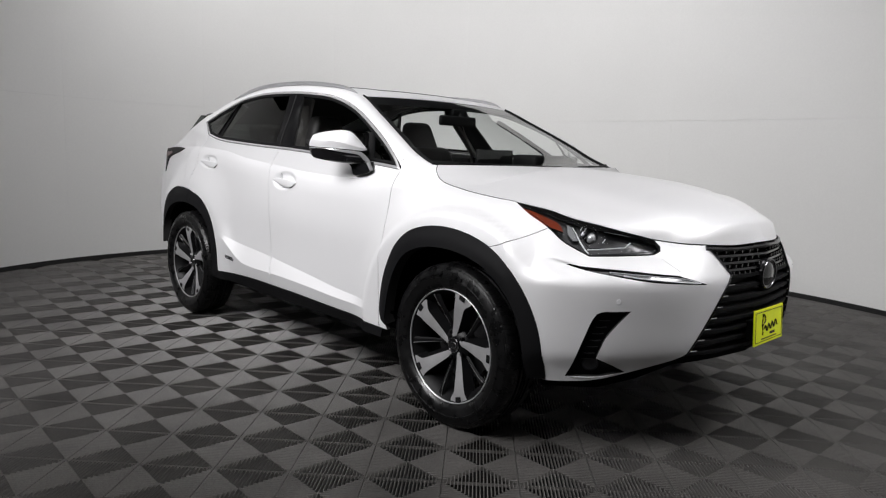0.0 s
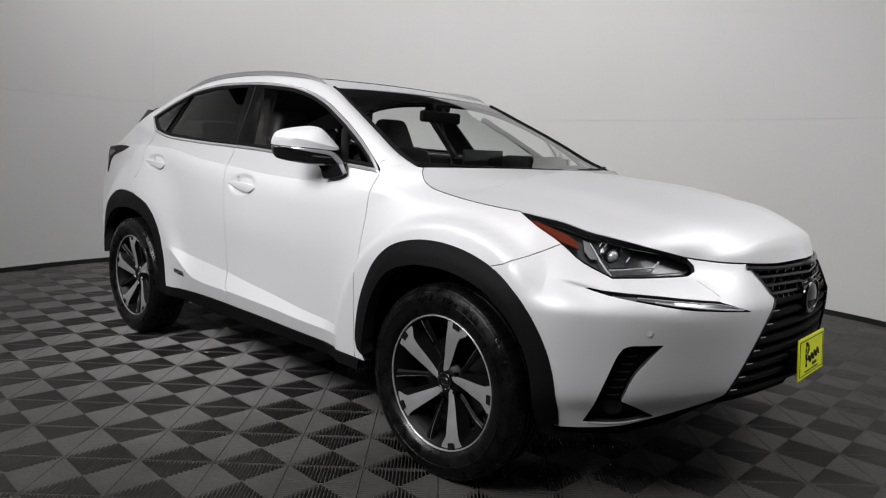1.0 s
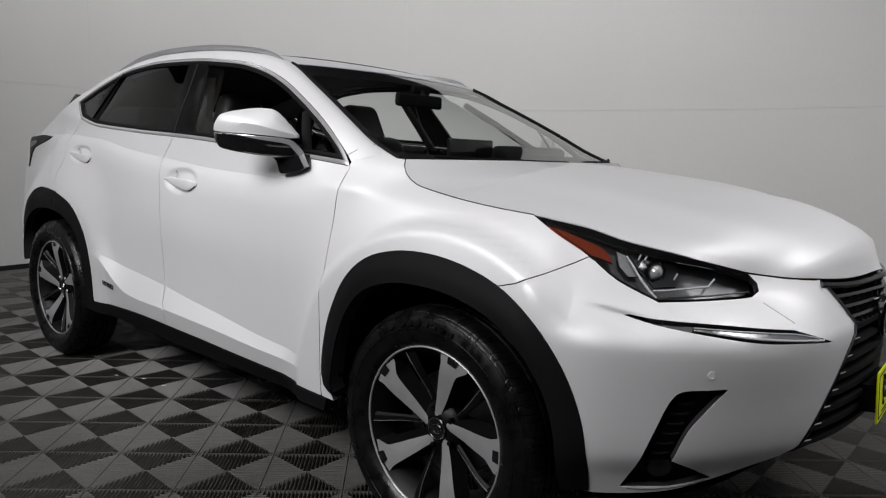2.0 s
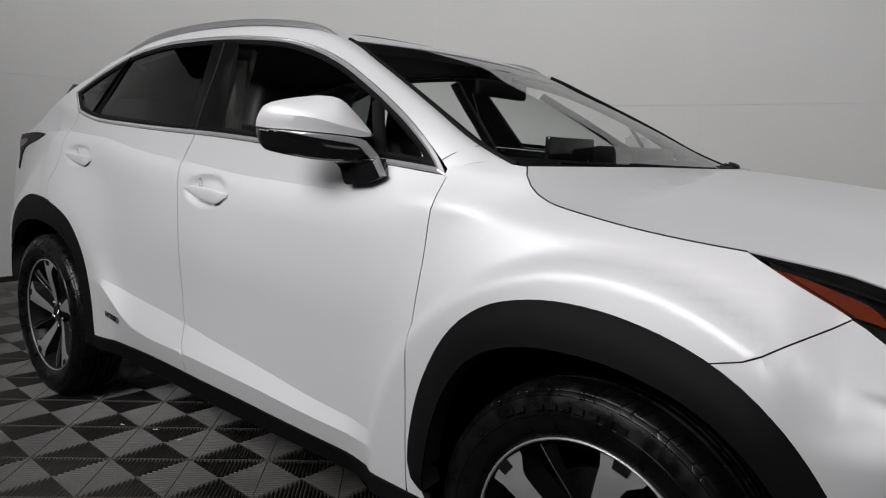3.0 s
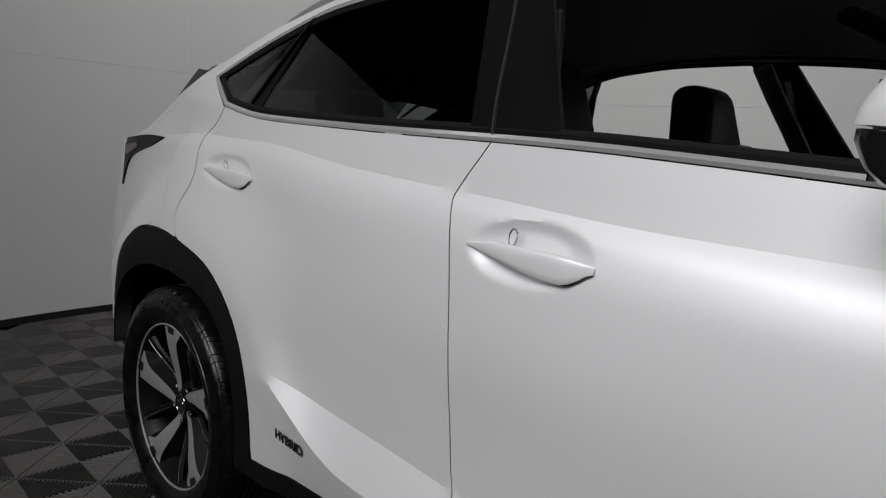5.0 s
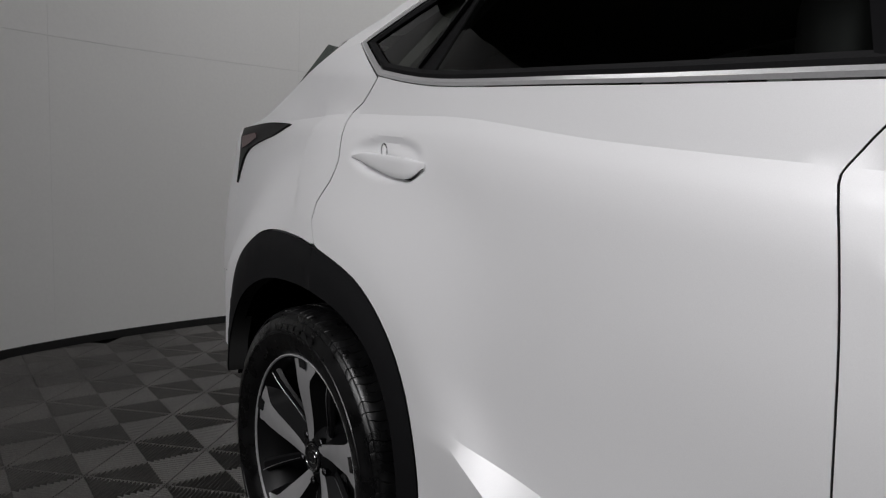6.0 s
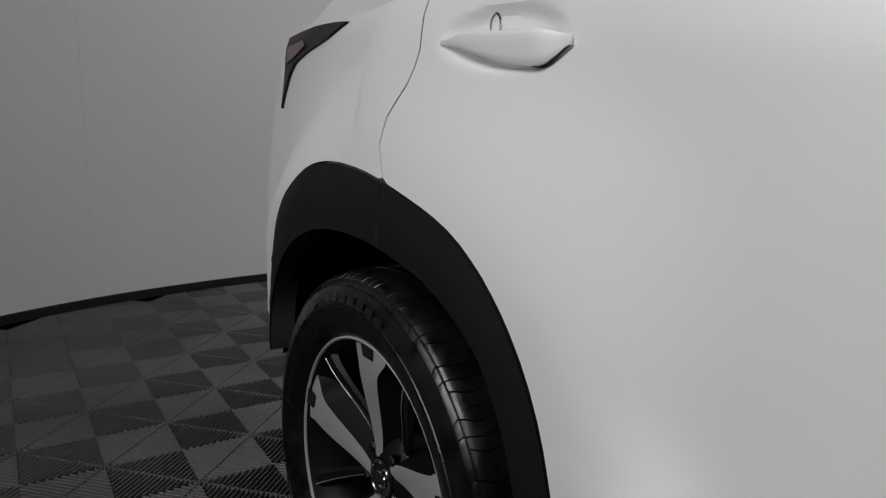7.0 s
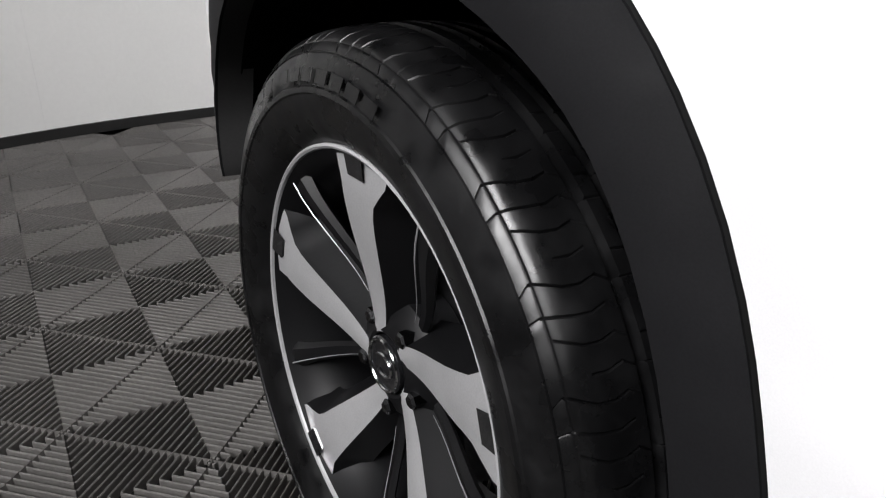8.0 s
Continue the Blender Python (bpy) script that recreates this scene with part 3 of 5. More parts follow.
both("fender", sheet(fender_loop, on_shell, 0.018, lines=FOLDS), PAINT, car)

# doors, with a hollow behind each handle
door_f_loop = loop_of(curve_through(BELT[:5]), curve_through(DOOR_MID), SILL_F, curve_through(DOOR_FRONT)[::-1])
door_r_loop = loop_of(curve_through(BELT[4:]), curve_through(DOOR_REAR), between(arch_line[RR], -2.573, -2.176), SILL_R, curve_through(DOOR_MID)[::-1])
front_door = both("front_door", sheet(door_f_loop, on_shell, 0.02, dense=[(-1.405, 1.013, 0.155, 0.062)], dense_step=0.007, lines=FOLDS), PAINT, car)
rear_door = both("rear_door", sheet(door_r_loop, on_shell, 0.018, dense=[(-2.357, 1.095, 0.120, 0.055)], dense_step=0.007, lines=FOLDS), PAINT, car)


def handle_bm(x0, x1, z0, z1):
    """A pull handle: a bar that springs from the door at its back, stands off it and ends in a blunt tip."""
    a, b = Vector((x0, -side_w(x0, z0, False), z0)), Vector((x1, -side_w(x1, z1, False), z1))
    rows = []
    for i in range(21):
        t = i / 20
        c = a.lerp(b, t)
        up, dn = 0.003 + 0.010 * smooth(0.0, 0.30, t) * (1 - 0.75 * smooth(0.80, 1.0, t)), 0.004 + 0.025 * smooth(0.0, 0.72, t) * (1 - smooth(0.80, 1.02, t) * 0.95)
        out, back = 0.018 * smooth(-0.04, 0.30, t) * (1 - 0.75 * smooth(0.78, 1.0, t)) + 0.001, 0.004 * smooth(0.1, 0.4, t)
        ring = []
        for k in range(14):
            q = 2 * math.pi * k / 14
            cq, sq = math.cos(q), math.sin(q)
            cq, sq = math.copysign(abs(cq) ** 0.5, cq), math.copysign(abs(sq) ** 0.6, sq)
            ring.append(c + Vector((0, -(out + back) / 2 - (out - back) / 2 * cq, (up if sq > 0 else dn) * sq)))
        rows.append(ring)
    bm = bmesh.new()
    vs = [[bm.verts.new(p) for p in r] for r in rows]
    for p, q in zip(vs, vs[1:]):
        for k in range(14):
            bm.faces.new((p[k], p[(k + 1) % 14], q[(k + 1) % 14], q[k]))
    bm.faces.new(vs[0]), bm.faces.new(vs[-1])
    bmesh.ops.recalc_face_normals(bm, faces=bm.faces)
    return bm


for doors, x0, x1, z0, z1 in ((front_door, -1.518, -1.268, 1.017, 1.004), (rear_door, -2.452, -2.244, 1.090, 1.087)):
    bm = handle_bm(x0, x1, z0, z1)
    lift = -side_w(x0, z0, False)
    key = tube([(x0 + 0.092 + 0.008 * math.cos(a) + 0.006 * math.sin(a), lift + 0.004 - 0.006 * math.sin(a), z0 + 0.018 + 0.015 * math.sin(a)) for a in np.linspace(0, 2 * math.pi, 13)], 0.0016, 6)
    length = x1 - x0
    low_edge = [(t, z0 + (z1 - z0) * t - 0.004 - 0.025 * smooth(0.0, 0.72, t) * (1 - smooth(0.80, 1.02, t) * 0.95)) for t in np.linspace(0.74, 0.995, 10)]
    tip = tube([Vector((x0 + length * t, -side_w(x0 + length * t, z1, False) - 0.006, z)) for t, z in low_edge], [0.0006 + 0.0018 * math.sin(math.pi * k / 9) for k in range(10)], 6)
    for k, door in enumerate(doors):
        part("handle", mirrored(bm) if k else bm.copy(), PAINT, door)
        part("key_loop", mirrored(key) if k else key.copy(), CHROME, door, "small chrome loop above the handle")
        part("tip_seal", mirrored(tip) if k else tip.copy(), SEAM, door)

# rear quarter
quarter_top = [(-2.581, 1.357), (-2.70, 1.350), (-2.85, 1.298), (-3.00, 1.232), (-3.10, 1.196), (-3.25, 1.178)]
LAMP_TAIL = [(-2.854, 1.168), (-3.03, 1.180), (-3.25, 1.178)]
LAMP_TAIL_LOW = [(-2.854, 1.168), (-2.94, 1.142), (-3.07, 1.124), (-3.165, 1.104), (-3.212, 1.068), (-3.236, 1.03), (-3.25, 0.995)]
quarter_loop = loop_of(curve_through(DOOR_REAR)[::-1], straight([(-2.455, 1.262), (-2.581, 1.357)]), curve_through(quarter_top), curve_through(LAMP_TAIL)[::-1], curve_through(LAMP_TAIL_LOW),
                       straight([(-3.25, 0.995), (-3.25, 0.56), (-3.065, 0.545)]), [p for p in between(arch_line[RR], -3.14, -2.571) if p.y > 0.55])
both("quarter_panel", sheet(quarter_loop, on_shell, 0.018, lines=FOLDS), PAINT, car)
tail_loop = loop_of(curve_through(LAMP_TAIL), straight([(-3.25, 1.178), (-3.25, 0.995)]), curve_through(LAMP_TAIL_LOW)[::-1])
tail_lamp = both("tail_lamp", sheet(tail_loop, proud(0.008), 0.02, depth=0.03, edge=0.004), PILLAR_BLACK, car, "smoked dark tail lamp wrapping round the corner")
tail_red = loop_of(straight([(-3.225, 1.150), (-3.10, 1.155), (-3.08, 1.138), (-3.16, 1.118), (-3.225, 1.108)]))
bm = sheet(tail_red, proud(0.012), 0.02, depth=0.006)
for lamp, b in zip(tail_lamp, (bm, mirrored(bm))):
    part("red_lens", b, RED, lamp, "dark red lens")


def tail_x(z):
    return spline([(0.2, -3.52), (0.35, -3.585), (0.62, -3.60), (0.72, -3.54), (0.95, -3.545), (1.05, -3.50), (1.20, -3.44)])(z)


def tail_place(a, z):
    """The back of the car: a runs from the corner at 0 to the middle at 1."""
    c, s = math.cos(a * math.pi / 2), math.sin(a * math.pi / 2)
    w = side_w(-3.25, z)
    return Vector((-3.25 + (tail_x(z) + 3.25) * s ** 0.75, -w * c ** 0.6, z))


for name, z0, z1, mat in (("rear_bumper", 0.54, 0.70, PAINT), ("tailgate", 0.70, 1.178, PAINT), ("rear_valance", 0.40, 0.54, CLADDING)):
    rows = [[tail_place(a, z) for a in np.linspace(0, 1, 15)] + [Vector((p.x, -p.y, p.z)) for p in (tail_place(a, z) for a in np.linspace(1, 0, 15)[1:])] for z in np.linspace(z0 + 0.002, z1 - 0.002, 12)]
    if name == "rear_valance":
        rows = [[Vector((p.x + 0.04, p.y * 0.88, p.z)) for p in row[3:-3]] for row in rows]
    bm = face_out(grid_bm(rows), (-2.5, 0, 0.7))
    roll_edges(bm, 0.02)
    part(name, bm, mat, car)

def clip(loop, a, b):
    """The part of an outline to the left of the line from a to b."""
    a, b = Vector(a), Vector(b)
    n = Vector((a.y - b.y, b.x - a.x)).normalized()
    out = []
    for p, q in zip(loop, loop[1:] + loop[:1]):
        dp, dq = (p - a).dot(n), (q - a).dot(n)
        if dp >= 0:
            out.append(p)
        if dp * dq < 0:
            out.append(p.lerp(q, dp / (dp - dq)))
    return loop_of(out)


# cladding round the wheels and along the sills
for wx in WHEEL_X:
    whole = loop_of(arch_line[wx], arch_in_line[wx][::-1])
    cut = ((RR + 0.088, 0.2), (RR + 0.088, 1.2))
    for piece in ((clip(clip(whole, *cut), (RR - 0.50, 0.515), (RR - 0.30, 0.470)), clip(whole, *cut[::-1])) if wx == RR else (whole,)):
        rim = np.array([[p.x, p.y] for p in arch_line[wx]])

        def bulged(u, z):
            d = np.min(np.hypot(rim[:, 0] - u, rim[:, 1] - z))
            return proud(0.003 + 0.014 * smooth(0.0, 0.045, d))(u, z)
        bm = sheet(piece, bulged, 0.022, depth=0.05, gap=0.0012 if wx == RR else -0.0008, edge=0.004)
        both("arch_cladding", bm, CLADDING, car, "matt black plastic wheel-arch cladding")
sill_loop = loop_of([(x, sill_z(x) - 0.002) for x in np.arange(-0.41, -2.24, -0.03)], straight([(-2.24, 0.374), (-2.235, 0.322)]), straight([(-2.235, 0.322), (-0.42, 0.315)]), straight([(-0.42, 0.315), (-0.41, 0.360)]))
both("sill_cladding", sheet(sill_loop, proud(0.004), 0.04, depth=0.05, edge=0.006), CLADDING, car, "matt black plastic sill cladding")

# bumper with openings for the lamps
GRILLE = [(1.205, 0.884), (1.292, 0.770), (1.235, 0.690), (1.090, 0.470)]
DRL_HOLE = loop_of(curve_through([(0.530, 0.817), (0.60, 0.807), (0.71, 0.799), (0.80, 0.793), (0.897, 0.785), (1.019, 0.776)], 0.02), straight([(1.019, 0.776), (1.146, 0.741)]),
                   curve_through([(1.146, 0.741), (1.010, 0.750), (0.877, 0.759), (0.700, 0.783), (0.60, 0.799), (0.530, 0.817)], 0.02))
FOG_HOLE = loop_of(curve_through([(0.812, 0.646), (0.760, 0.644), (0.700, 0.640), (0.672, 0.615), (0.640, 0.535), (0.598, 0.425), (0.568, 0.355)], 0.02), straight([(0.568, 0.355), (0.70, 0.364), (0.822, 0.388)], 0.02),
                   curve_through([(0.822, 0.388), (0.755, 0.425), (0.690, 0.458)], 0.02), curve_through([(0.690, 0.458), (0.722, 0.540), (0.770, 0.600), (0.812, 0.646)], 0.02))
bumper_loop = loop_of(seam_nose[::-1], [p for p in lamp_low if p.x > 0.412], curve_through(LAMP_END), curve_through(NOSE[:3]), straight([(1.19, 0.882), GRILLE[0]]), straight(GRILLE[:2]), straight(GRILLE[1:3]), straight(GRILLE[2:]),
                      curve_through([(1.090, 0.470), (1.035, 0.441), (0.824, 0.380), (0.690, 0.345), (0.538, 0.325), (0.47, 0.322), (0.432, 0.335)]), straight([(0.432, 0.335), (0.482, 0.345)]),
                      between(arch_line[FR], 0.208, 0.483)[::-1])
both("front_bumper", sheet(bumper_loop, on_shell, 0.022, holes=[DRL_HOLE, FOG_HOLE], dense=[(0.53, 0.825, 0.14, 0.045)], dense_step=0.0055), PAINT, car)
valance = loop_of(curve_through([(1.60, 0.43), (1.30, 0.43), (1.090, 0.458), (1.035, 0.430), (0.824, 0.370), (0.690, 0.335), (0.538, 0.315), (0.44, 0.312)]), straight([(0.44, 0.312), (0.44, 0.285), (0.70, 0.30), (0.90, 0.345), (1.08, 0.405), (U_END, 0.405), (1.60, 0.43)]))
both("lower_valance", sheet([Vector((min(p.x, U_END), p.y)) for p in valance], proud(-0.035), 0.05, depth=0.05, gap=0.0), LINER, car)

# fog lamp pockets
pocket = both("fog_pocket", sheet(FOG_HOLE, proud(-0.028), 0.02, depth=0.0, gap=-0.012), PILLAR_BLACK, car, "black fog lamp pocket with slim fins")
fog_glass = revolve([(0.001, 0), (0.02, -0.004), (0.030, -0.002), (0.034, 0.006)], 20)
c = on_shell(0.655, 0.425) + Vector((0, 0.022, 0))
fog_glass.transform(Matrix.Translation(c) @ Matrix.Rotation(radians(35), 4, "Z"))
fins = []
for i in range(7):
    z = 0.605 - 0.026 * i
    u = 0.690 - 0.010 * i
    fins.append(tube([proud(-0.020)(u, z), proud(-0.014)(u + 0.022, z + 0.001), proud(-0.020)(u + 0.045, z + 0.002)], 0.0035, 6, 0.6))
strip = tube([proud(0.0)(a, b) for a, b in curve_through([(0.585, 0.352), (0.64, 0.352), (0.72, 0.362), (0.805, 0.383)], 0.02)], 0.0032, 6, 0.7)
for k, p in enumerate(pocket):
    part("fog_lamp", mirrored(fog_glass) if k else fog_glass.copy(), HOUSING, p, "small round fog lamp")
    for fin in fins:
        part("fin", mirrored(fin) if k else fin.copy(), PILLAR_BLACK, p)
    part("chrome_strip", mirrored(strip) if k else strip.copy(), SATIN, p, "thin chrome strip")

# daytime running lights
slot = both("running_light", sheet(DRL_HOLE, proud(-0.016), 0.02, depth=0.0, gap=-0.01), GLOSS_BLACK, car, "slim black running light slot")
led = sheet(loop_of(curve_through([(0.720, 0.789), (0.897, 0.778), (1.020, 0.769)], 0.02), straight([(1.02, 0.769), (1.118, 0.748)]), curve_through([(1.118, 0.748), (1.0, 0.756), (0.877, 0.764), (0.720, 0.783)], 0.02)), proud(-0.006), 0.012, depth=0.008, gap=0.0)
led_edges = [tube([proud(-0.003)(a, b) for a, b in curve_through([(0.78, 0.777), (0.877, 0.766), (1.0, 0.756), (1.112, 0.748)], 0.02)], 0.0028, 6),
             tube([proud(-0.003)(a, b) for a, b in curve_through([(0.72, 0.789), (0.897, 0.777), (1.020, 0.768), (1.10, 0.753)], 0.02)], 0.0016, 6)]
tick = tube([proud(0.002)(0.975, 0.833), proud(0.001)(1.002, 0.812), proud(0.0)(1.033, 0.790)], [0.0012, 0.0022, 0.003], 6)
for k, p in enumerate(slot):
    part("light_bar", mirrored(led) if k else led.copy(), CLEAR_GREY, p, "clear grey light bar")
    for edge_bm in led_edges:
        part("light_edge", mirrored(edge_bm) if k else edge_bm.copy(), GUIDE, p, "thin bright light edge")
    part("tick", mirrored(tick) if k else tick.copy(), PAINT, p)

# parking sensors
for u, z in ((0.763, 0.684),):
    bm = revolve([(0.001, -0.0012), (0.0080, -0.0014), (0.0086, 0.0006), (0.0092, -0.0014), (0.0105, -0.0008), (0.011, 0.004)], 20)
    bm.transform(Matrix.Translation(on_shell(u, z)) @ Matrix.Rotation(radians(38), 4, "Z"))
    both("parking_sensor", bm, PAINT, car)

# headlamps
lamp_loop = loop_of(curve_through(LAMP_TOP), curve_through(LAMP_END)[::-1], lamp_low[::-1])
head = both("headlamp", sheet(lamp_loop, proud(-0.040), 0.03, depth=0.0, gap=-0.006), HOUSING, car, "dark slim headlamp with amber side reflector")
cover = sheet(lamp_loop, proud(-0.001), 0.03, depth=0.010, gap=0.004)
brow = sheet(loop_of(curve_through(LAMP_TOP, 0.02), curve_through([(0.962, 0.882), (0.828, 0.912), (0.680, 0.930), (0.542, 0.955), (0.461, 0.969), (0.311, 1.000), (0.230, 1.023)], 0.02)), proud(-0.004), 0.02, depth=0.01, gap=0.001)
amber = sheet(loop_of(curve_through([(0.265, 1.002), (0.315, 0.993), (0.381, 0.973), (0.444, 0.956), (0.480, 0.938), (0.492, 0.923)], 0.02), curve_through([(0.492, 0.923), (0.450, 0.932), (0.389, 0.945), (0.322, 0.973), (0.265, 1.002)], 0.02)), proud(-0.009), 0.02, depth=0.008, gap=0.0)
sweep = tube([proud(-0.010)(a, b) for a, b in ((0.535, 0.940), (0.556, 0.918), (0.581, 0.887), (0.605, 0.862), (0.624, 0.848))], [0.0012, 0.002, 0.0028, 0.0028, 0.002], 6)
ell = tube([proud(-0.012)(a, b) for a, b in ((0.614, 0.862), (0.658, 0.863), (0.735, 0.867), (0.800, 0.869), (0.829, 0.886))], 0.0026, 6)
upper_line = tube([proud(-0.012)(a, b) for a, b in ((0.683, 0.926), (0.769, 0.918), (0.865, 0.906), (0.925, 0.899))], [0.001, 0.0022, 0.0022, 0.001], 6)
wing = sheet(loop_of(straight([(0.500, 0.948), (0.535, 0.938), (0.575, 0.892), (0.545, 0.892), (0.515, 0.915)], 0.02)), proud(-0.020), 0.02, depth=0.004, gap=0.0)
eye = revolve([(0.001, -0.016), (0.009, -0.014), (0.016, -0.007), (0.020, 0.004)], 24)
bezel = revolve([(0.0205, 0.010), (0.0215, -0.003), (0.024, -0.005), (0.026, 0.0), (0.028, 0.010), (0.040, 0.020)], 24)
cup = sheet(loop_of(straight([(0.548, 0.938), (0.575, 0.905), (0.618, 0.866), (0.690, 0.868), (0.700, 0.915), (0.640, 0.935), (0.548, 0.938)], 0.02)), proud(-0.034), 0.02, depth=0.004, gap=0.0)
# highlights of the reflector, modelled as short pale strips
glints = [tube([proud(-0.020)(a, b), proud(-0.020)(c, d)], 0.0022, 6) for a, b, c, d in ((0.570, 0.930, 0.578, 0.944), (0.588, 0.930, 0.598, 0.944), (0.604, 0.922, 0.622, 0.926), (0.678, 0.886, 0.690, 0.899))]
spot = proud(-0.026)(0.622, 0.902)
for b in (eye, bezel):
    b.transform(Matrix.Translation(spot) @ Matrix.Rotation(radians(50), 4, "Z"))
low_bar = tube([proud(-0.012)(a, b) for a, b in ((0.66, 0.848), (0.80, 0.849), (0.955, 0.854))], 0.002, 6)
for k, p in enumerate(head):
    for name, b, mat, label in (("lens", cover, LENS, "clear lens"), ("brow", brow, LINER, "black upper edge"), ("amber_reflector", amber, AMBER, "amber side reflector"), ("side_wing", wing, CLEAR_GREY, "grey inner wing"),
                                ("light_guide", sweep, GUIDE, "thin bright slanting light guide"), ("light_guide", ell, GUIDE, "bright bent light guide"), ("light_guide", upper_line, GUIDE, "thin bright upper light guide"),
                                ("projector", eye, PROJECTOR, "round projector lens"), ("bezel", bezel, SMOKED, "dark chrome ring"), ("reflector_cup", cup, HOUSING, "dark inner reflector"),
                                ("trim_line", low_bar, CLEAR_GREY, "thin grey line"), *(("glint_strip", g, GUIDE, "small pale strip standing in for a glint") for g in glints)):
        part(name, mirrored(b) if k else b.copy(), mat, p, label)

# grille
GRILLE_EDGE = spline([(0.43, 1.06), (0.470, 1.090), (0.690, 1.235), (0.770, 1.292), (0.884, 1.205)])
grille_back = loop_of(straight(GRILLE[:2]), straight(GRILLE[1:3]), straight(GRILLE[2:]), straight([(1.090, 0.470), (1.06, 0.43), (U_END, 0.43), (U_END, 0.884)]), curve_through(NOSE[2:])[::-1])
half = sheet(grille_back, proud(-0.055), 0.04, depth=0.0, gap=-0.02)
grille = part("grille", merged(half, mirrored(half.copy())), SEAM, car, "black spindle-shaped grille with horizontal bars")


def grille_bar(z, tall=0.010, deep=0.032):
    rows = []
    edge = GRILLE_EDGE(z) - 0.004
    us = list(np.linspace(edge, U_END, 16))
    for side in (1, -1):
        for u in (us if side > 0 else us[::-1][1:]):
            p, q = proud(-0.006)(u, z), proud(-0.006 - deep)(u, z)
            rows.append([Vector((a.x, a.y * side, a.z + dz)) for a, dz in ((q, tall), (p, tall * 0.6), (p, -tall * 0.5), (q, -tall))])
    bm = grid_bm(rows)
    return face_out(bm, (0.5, 0, z))


def grille_tip(z):
    edge = GRILLE_EDGE(z)
    return tube([proud(0.0)(edge + 0.004, z + 0.003), proud(0.001)(edge + 0.045, z + 0.003)], 0.0025, 6)


for i, z in enumerate((0.865, 0.838, 0.811, 0.784, 0.757, 0.715, 0.673, 0.631, 0.589, 0.547, 0.505, 0.463)):
    bar = part("bar", grille_bar(z, 0.0085 if z > 0.76 else 0.012), SMOKED if z > 0.76 else CLADDING, grille)
    if z < 0.73:
        t = grille_tip(z + 0.012)
        both("bar_tip", t, CHROME, grille, "short chrome bar tip")
    if 0.77 < z < 0.88:
        for u in np.linspace(GRILLE_EDGE(z) + 0.03, U_END - 0.07, 6):
            p = proud(-0.012)(u, z - 0.013)
            both("peg", box_bm(p.x - 0.012, p.x + 0.008, p.y - 0.003, p.y + 0.003, p.z - 0.006, p.z + 0.006), GLOSS_BLACK, grille)
edge_line = [proud(0.002)(a, b) for a, b in curve_through([(1.207, 0.881), (1.250, 0.826)], 0.02)[:-1] + straight([(1.250, 0.826), (1.294, 0.770), (1.237, 0.690), (1.093, 0.472)], 0.03)]
bm = tube(edge_line, 0.0045, 6)
both("surround", bm, SMOKED, grille, "dark satin grille surround")
top_line = [proud(0.001)(u, spline(NOSE)(u) - 0.012) for u in np.linspace(1.20, U_END, 12)]
bm = tube(top_line + [Vector((p.x, -p.y, p.z)) for p in top_line[::-1][1:]], 0.009, 6)
part("top_strip", bm, SMOKED, grille, "dark satin strip under the bonnet lip")

# oval badge, without lettering
badge = revolve([(0.001, -0.022), (0.025, -0.020), (0.045, -0.014), (0.058, -0.006), (0.066, -0.010), (0.072, -0.004), (0.073, 0.02)], 36)
badge.transform(Matrix.Translation((0.990, 0.0, 0.752)) @ Matrix.Rotation(radians(90), 4, "Z") @ Matrix.Diagonal((1.0, 1.0, 0.86, 1)))
part("badge", badge, GLOSS_BLACK, grille, "oval gloss black badge with a dark chrome rim")
ring = tube([(1.001, 0.069 * math.cos(a), 0.752 + 0.059 * math.sin(a)) for a in np.linspace(0, 2 * math.pi, 33)], 0.004, 6, up=(1, 0, 0))
part("badge_rim", ring, SMOKED, grille, "dark chrome badge rim")

# yellow dealer plate
plate = box_bm(-0.150, 0.150, -0.003, 0.003, -0.073, 0.073, 0.0015, 1)
PLATE_POSE = Matrix.Translation((1.022, -0.006, 0.541)) @ Matrix.Rotation(radians(90), 4, "Z") @ Matrix.Rotation(radians(-4), 4, "X")
plate.transform(PLATE_POSE)
plate_ob = part("plate", plate, YELLOW, car, "bright yellow dealer plate with black marks")
bars = []
for x0, x1, z0, z1 in ((-0.138, 0.138, 0.0600, 0.0618), (-0.138, 0.138, -0.0618, -0.0600), (-0.138, -0.1365, -0.06, 0.06), (0.1365, 0.138, -0.06, 0.06),
                       (0.010, 0.060, -0.040, -0.030), (-0.080, 0.080, -0.053, -0.049)):
    bars.append(box_bm(x0, x1, -0.0046, -0.0030, z0, z1))
for swirl in ([(-0.070 + 0.004 * math.sin(9 * q), -0.0036, -0.034 + 0.086 * q) for q in np.linspace(0, 1, 9)],
              [(-0.060 + 0.036 * math.sin(2.7 * q) - 0.03 * q, -0.0036, 0.052 - 0.050 * q) for q in np.linspace(0, 1, 9)],
              [(-0.050 + 0.135 * q, -0.0036, -0.012 + 0.014 * math.sin(24 * q) + 0.016 * q) for q in np.linspace(0, 1, 40)]):
    bars.append(tube(swirl, 0.0042, 6, 0.35))
bm = merged(*bars)
bm.transform(PLATE_POSE)
part("print", bm, INK, plate_ob, "black printed bars")
bm = box_bm(-0.12, 0.12, 0.004, 0.05, -0.05, 0.03, 0.004)
bm.transform(PLATE_POSE)
part("plate_bracket", bm, CLADDING, car)

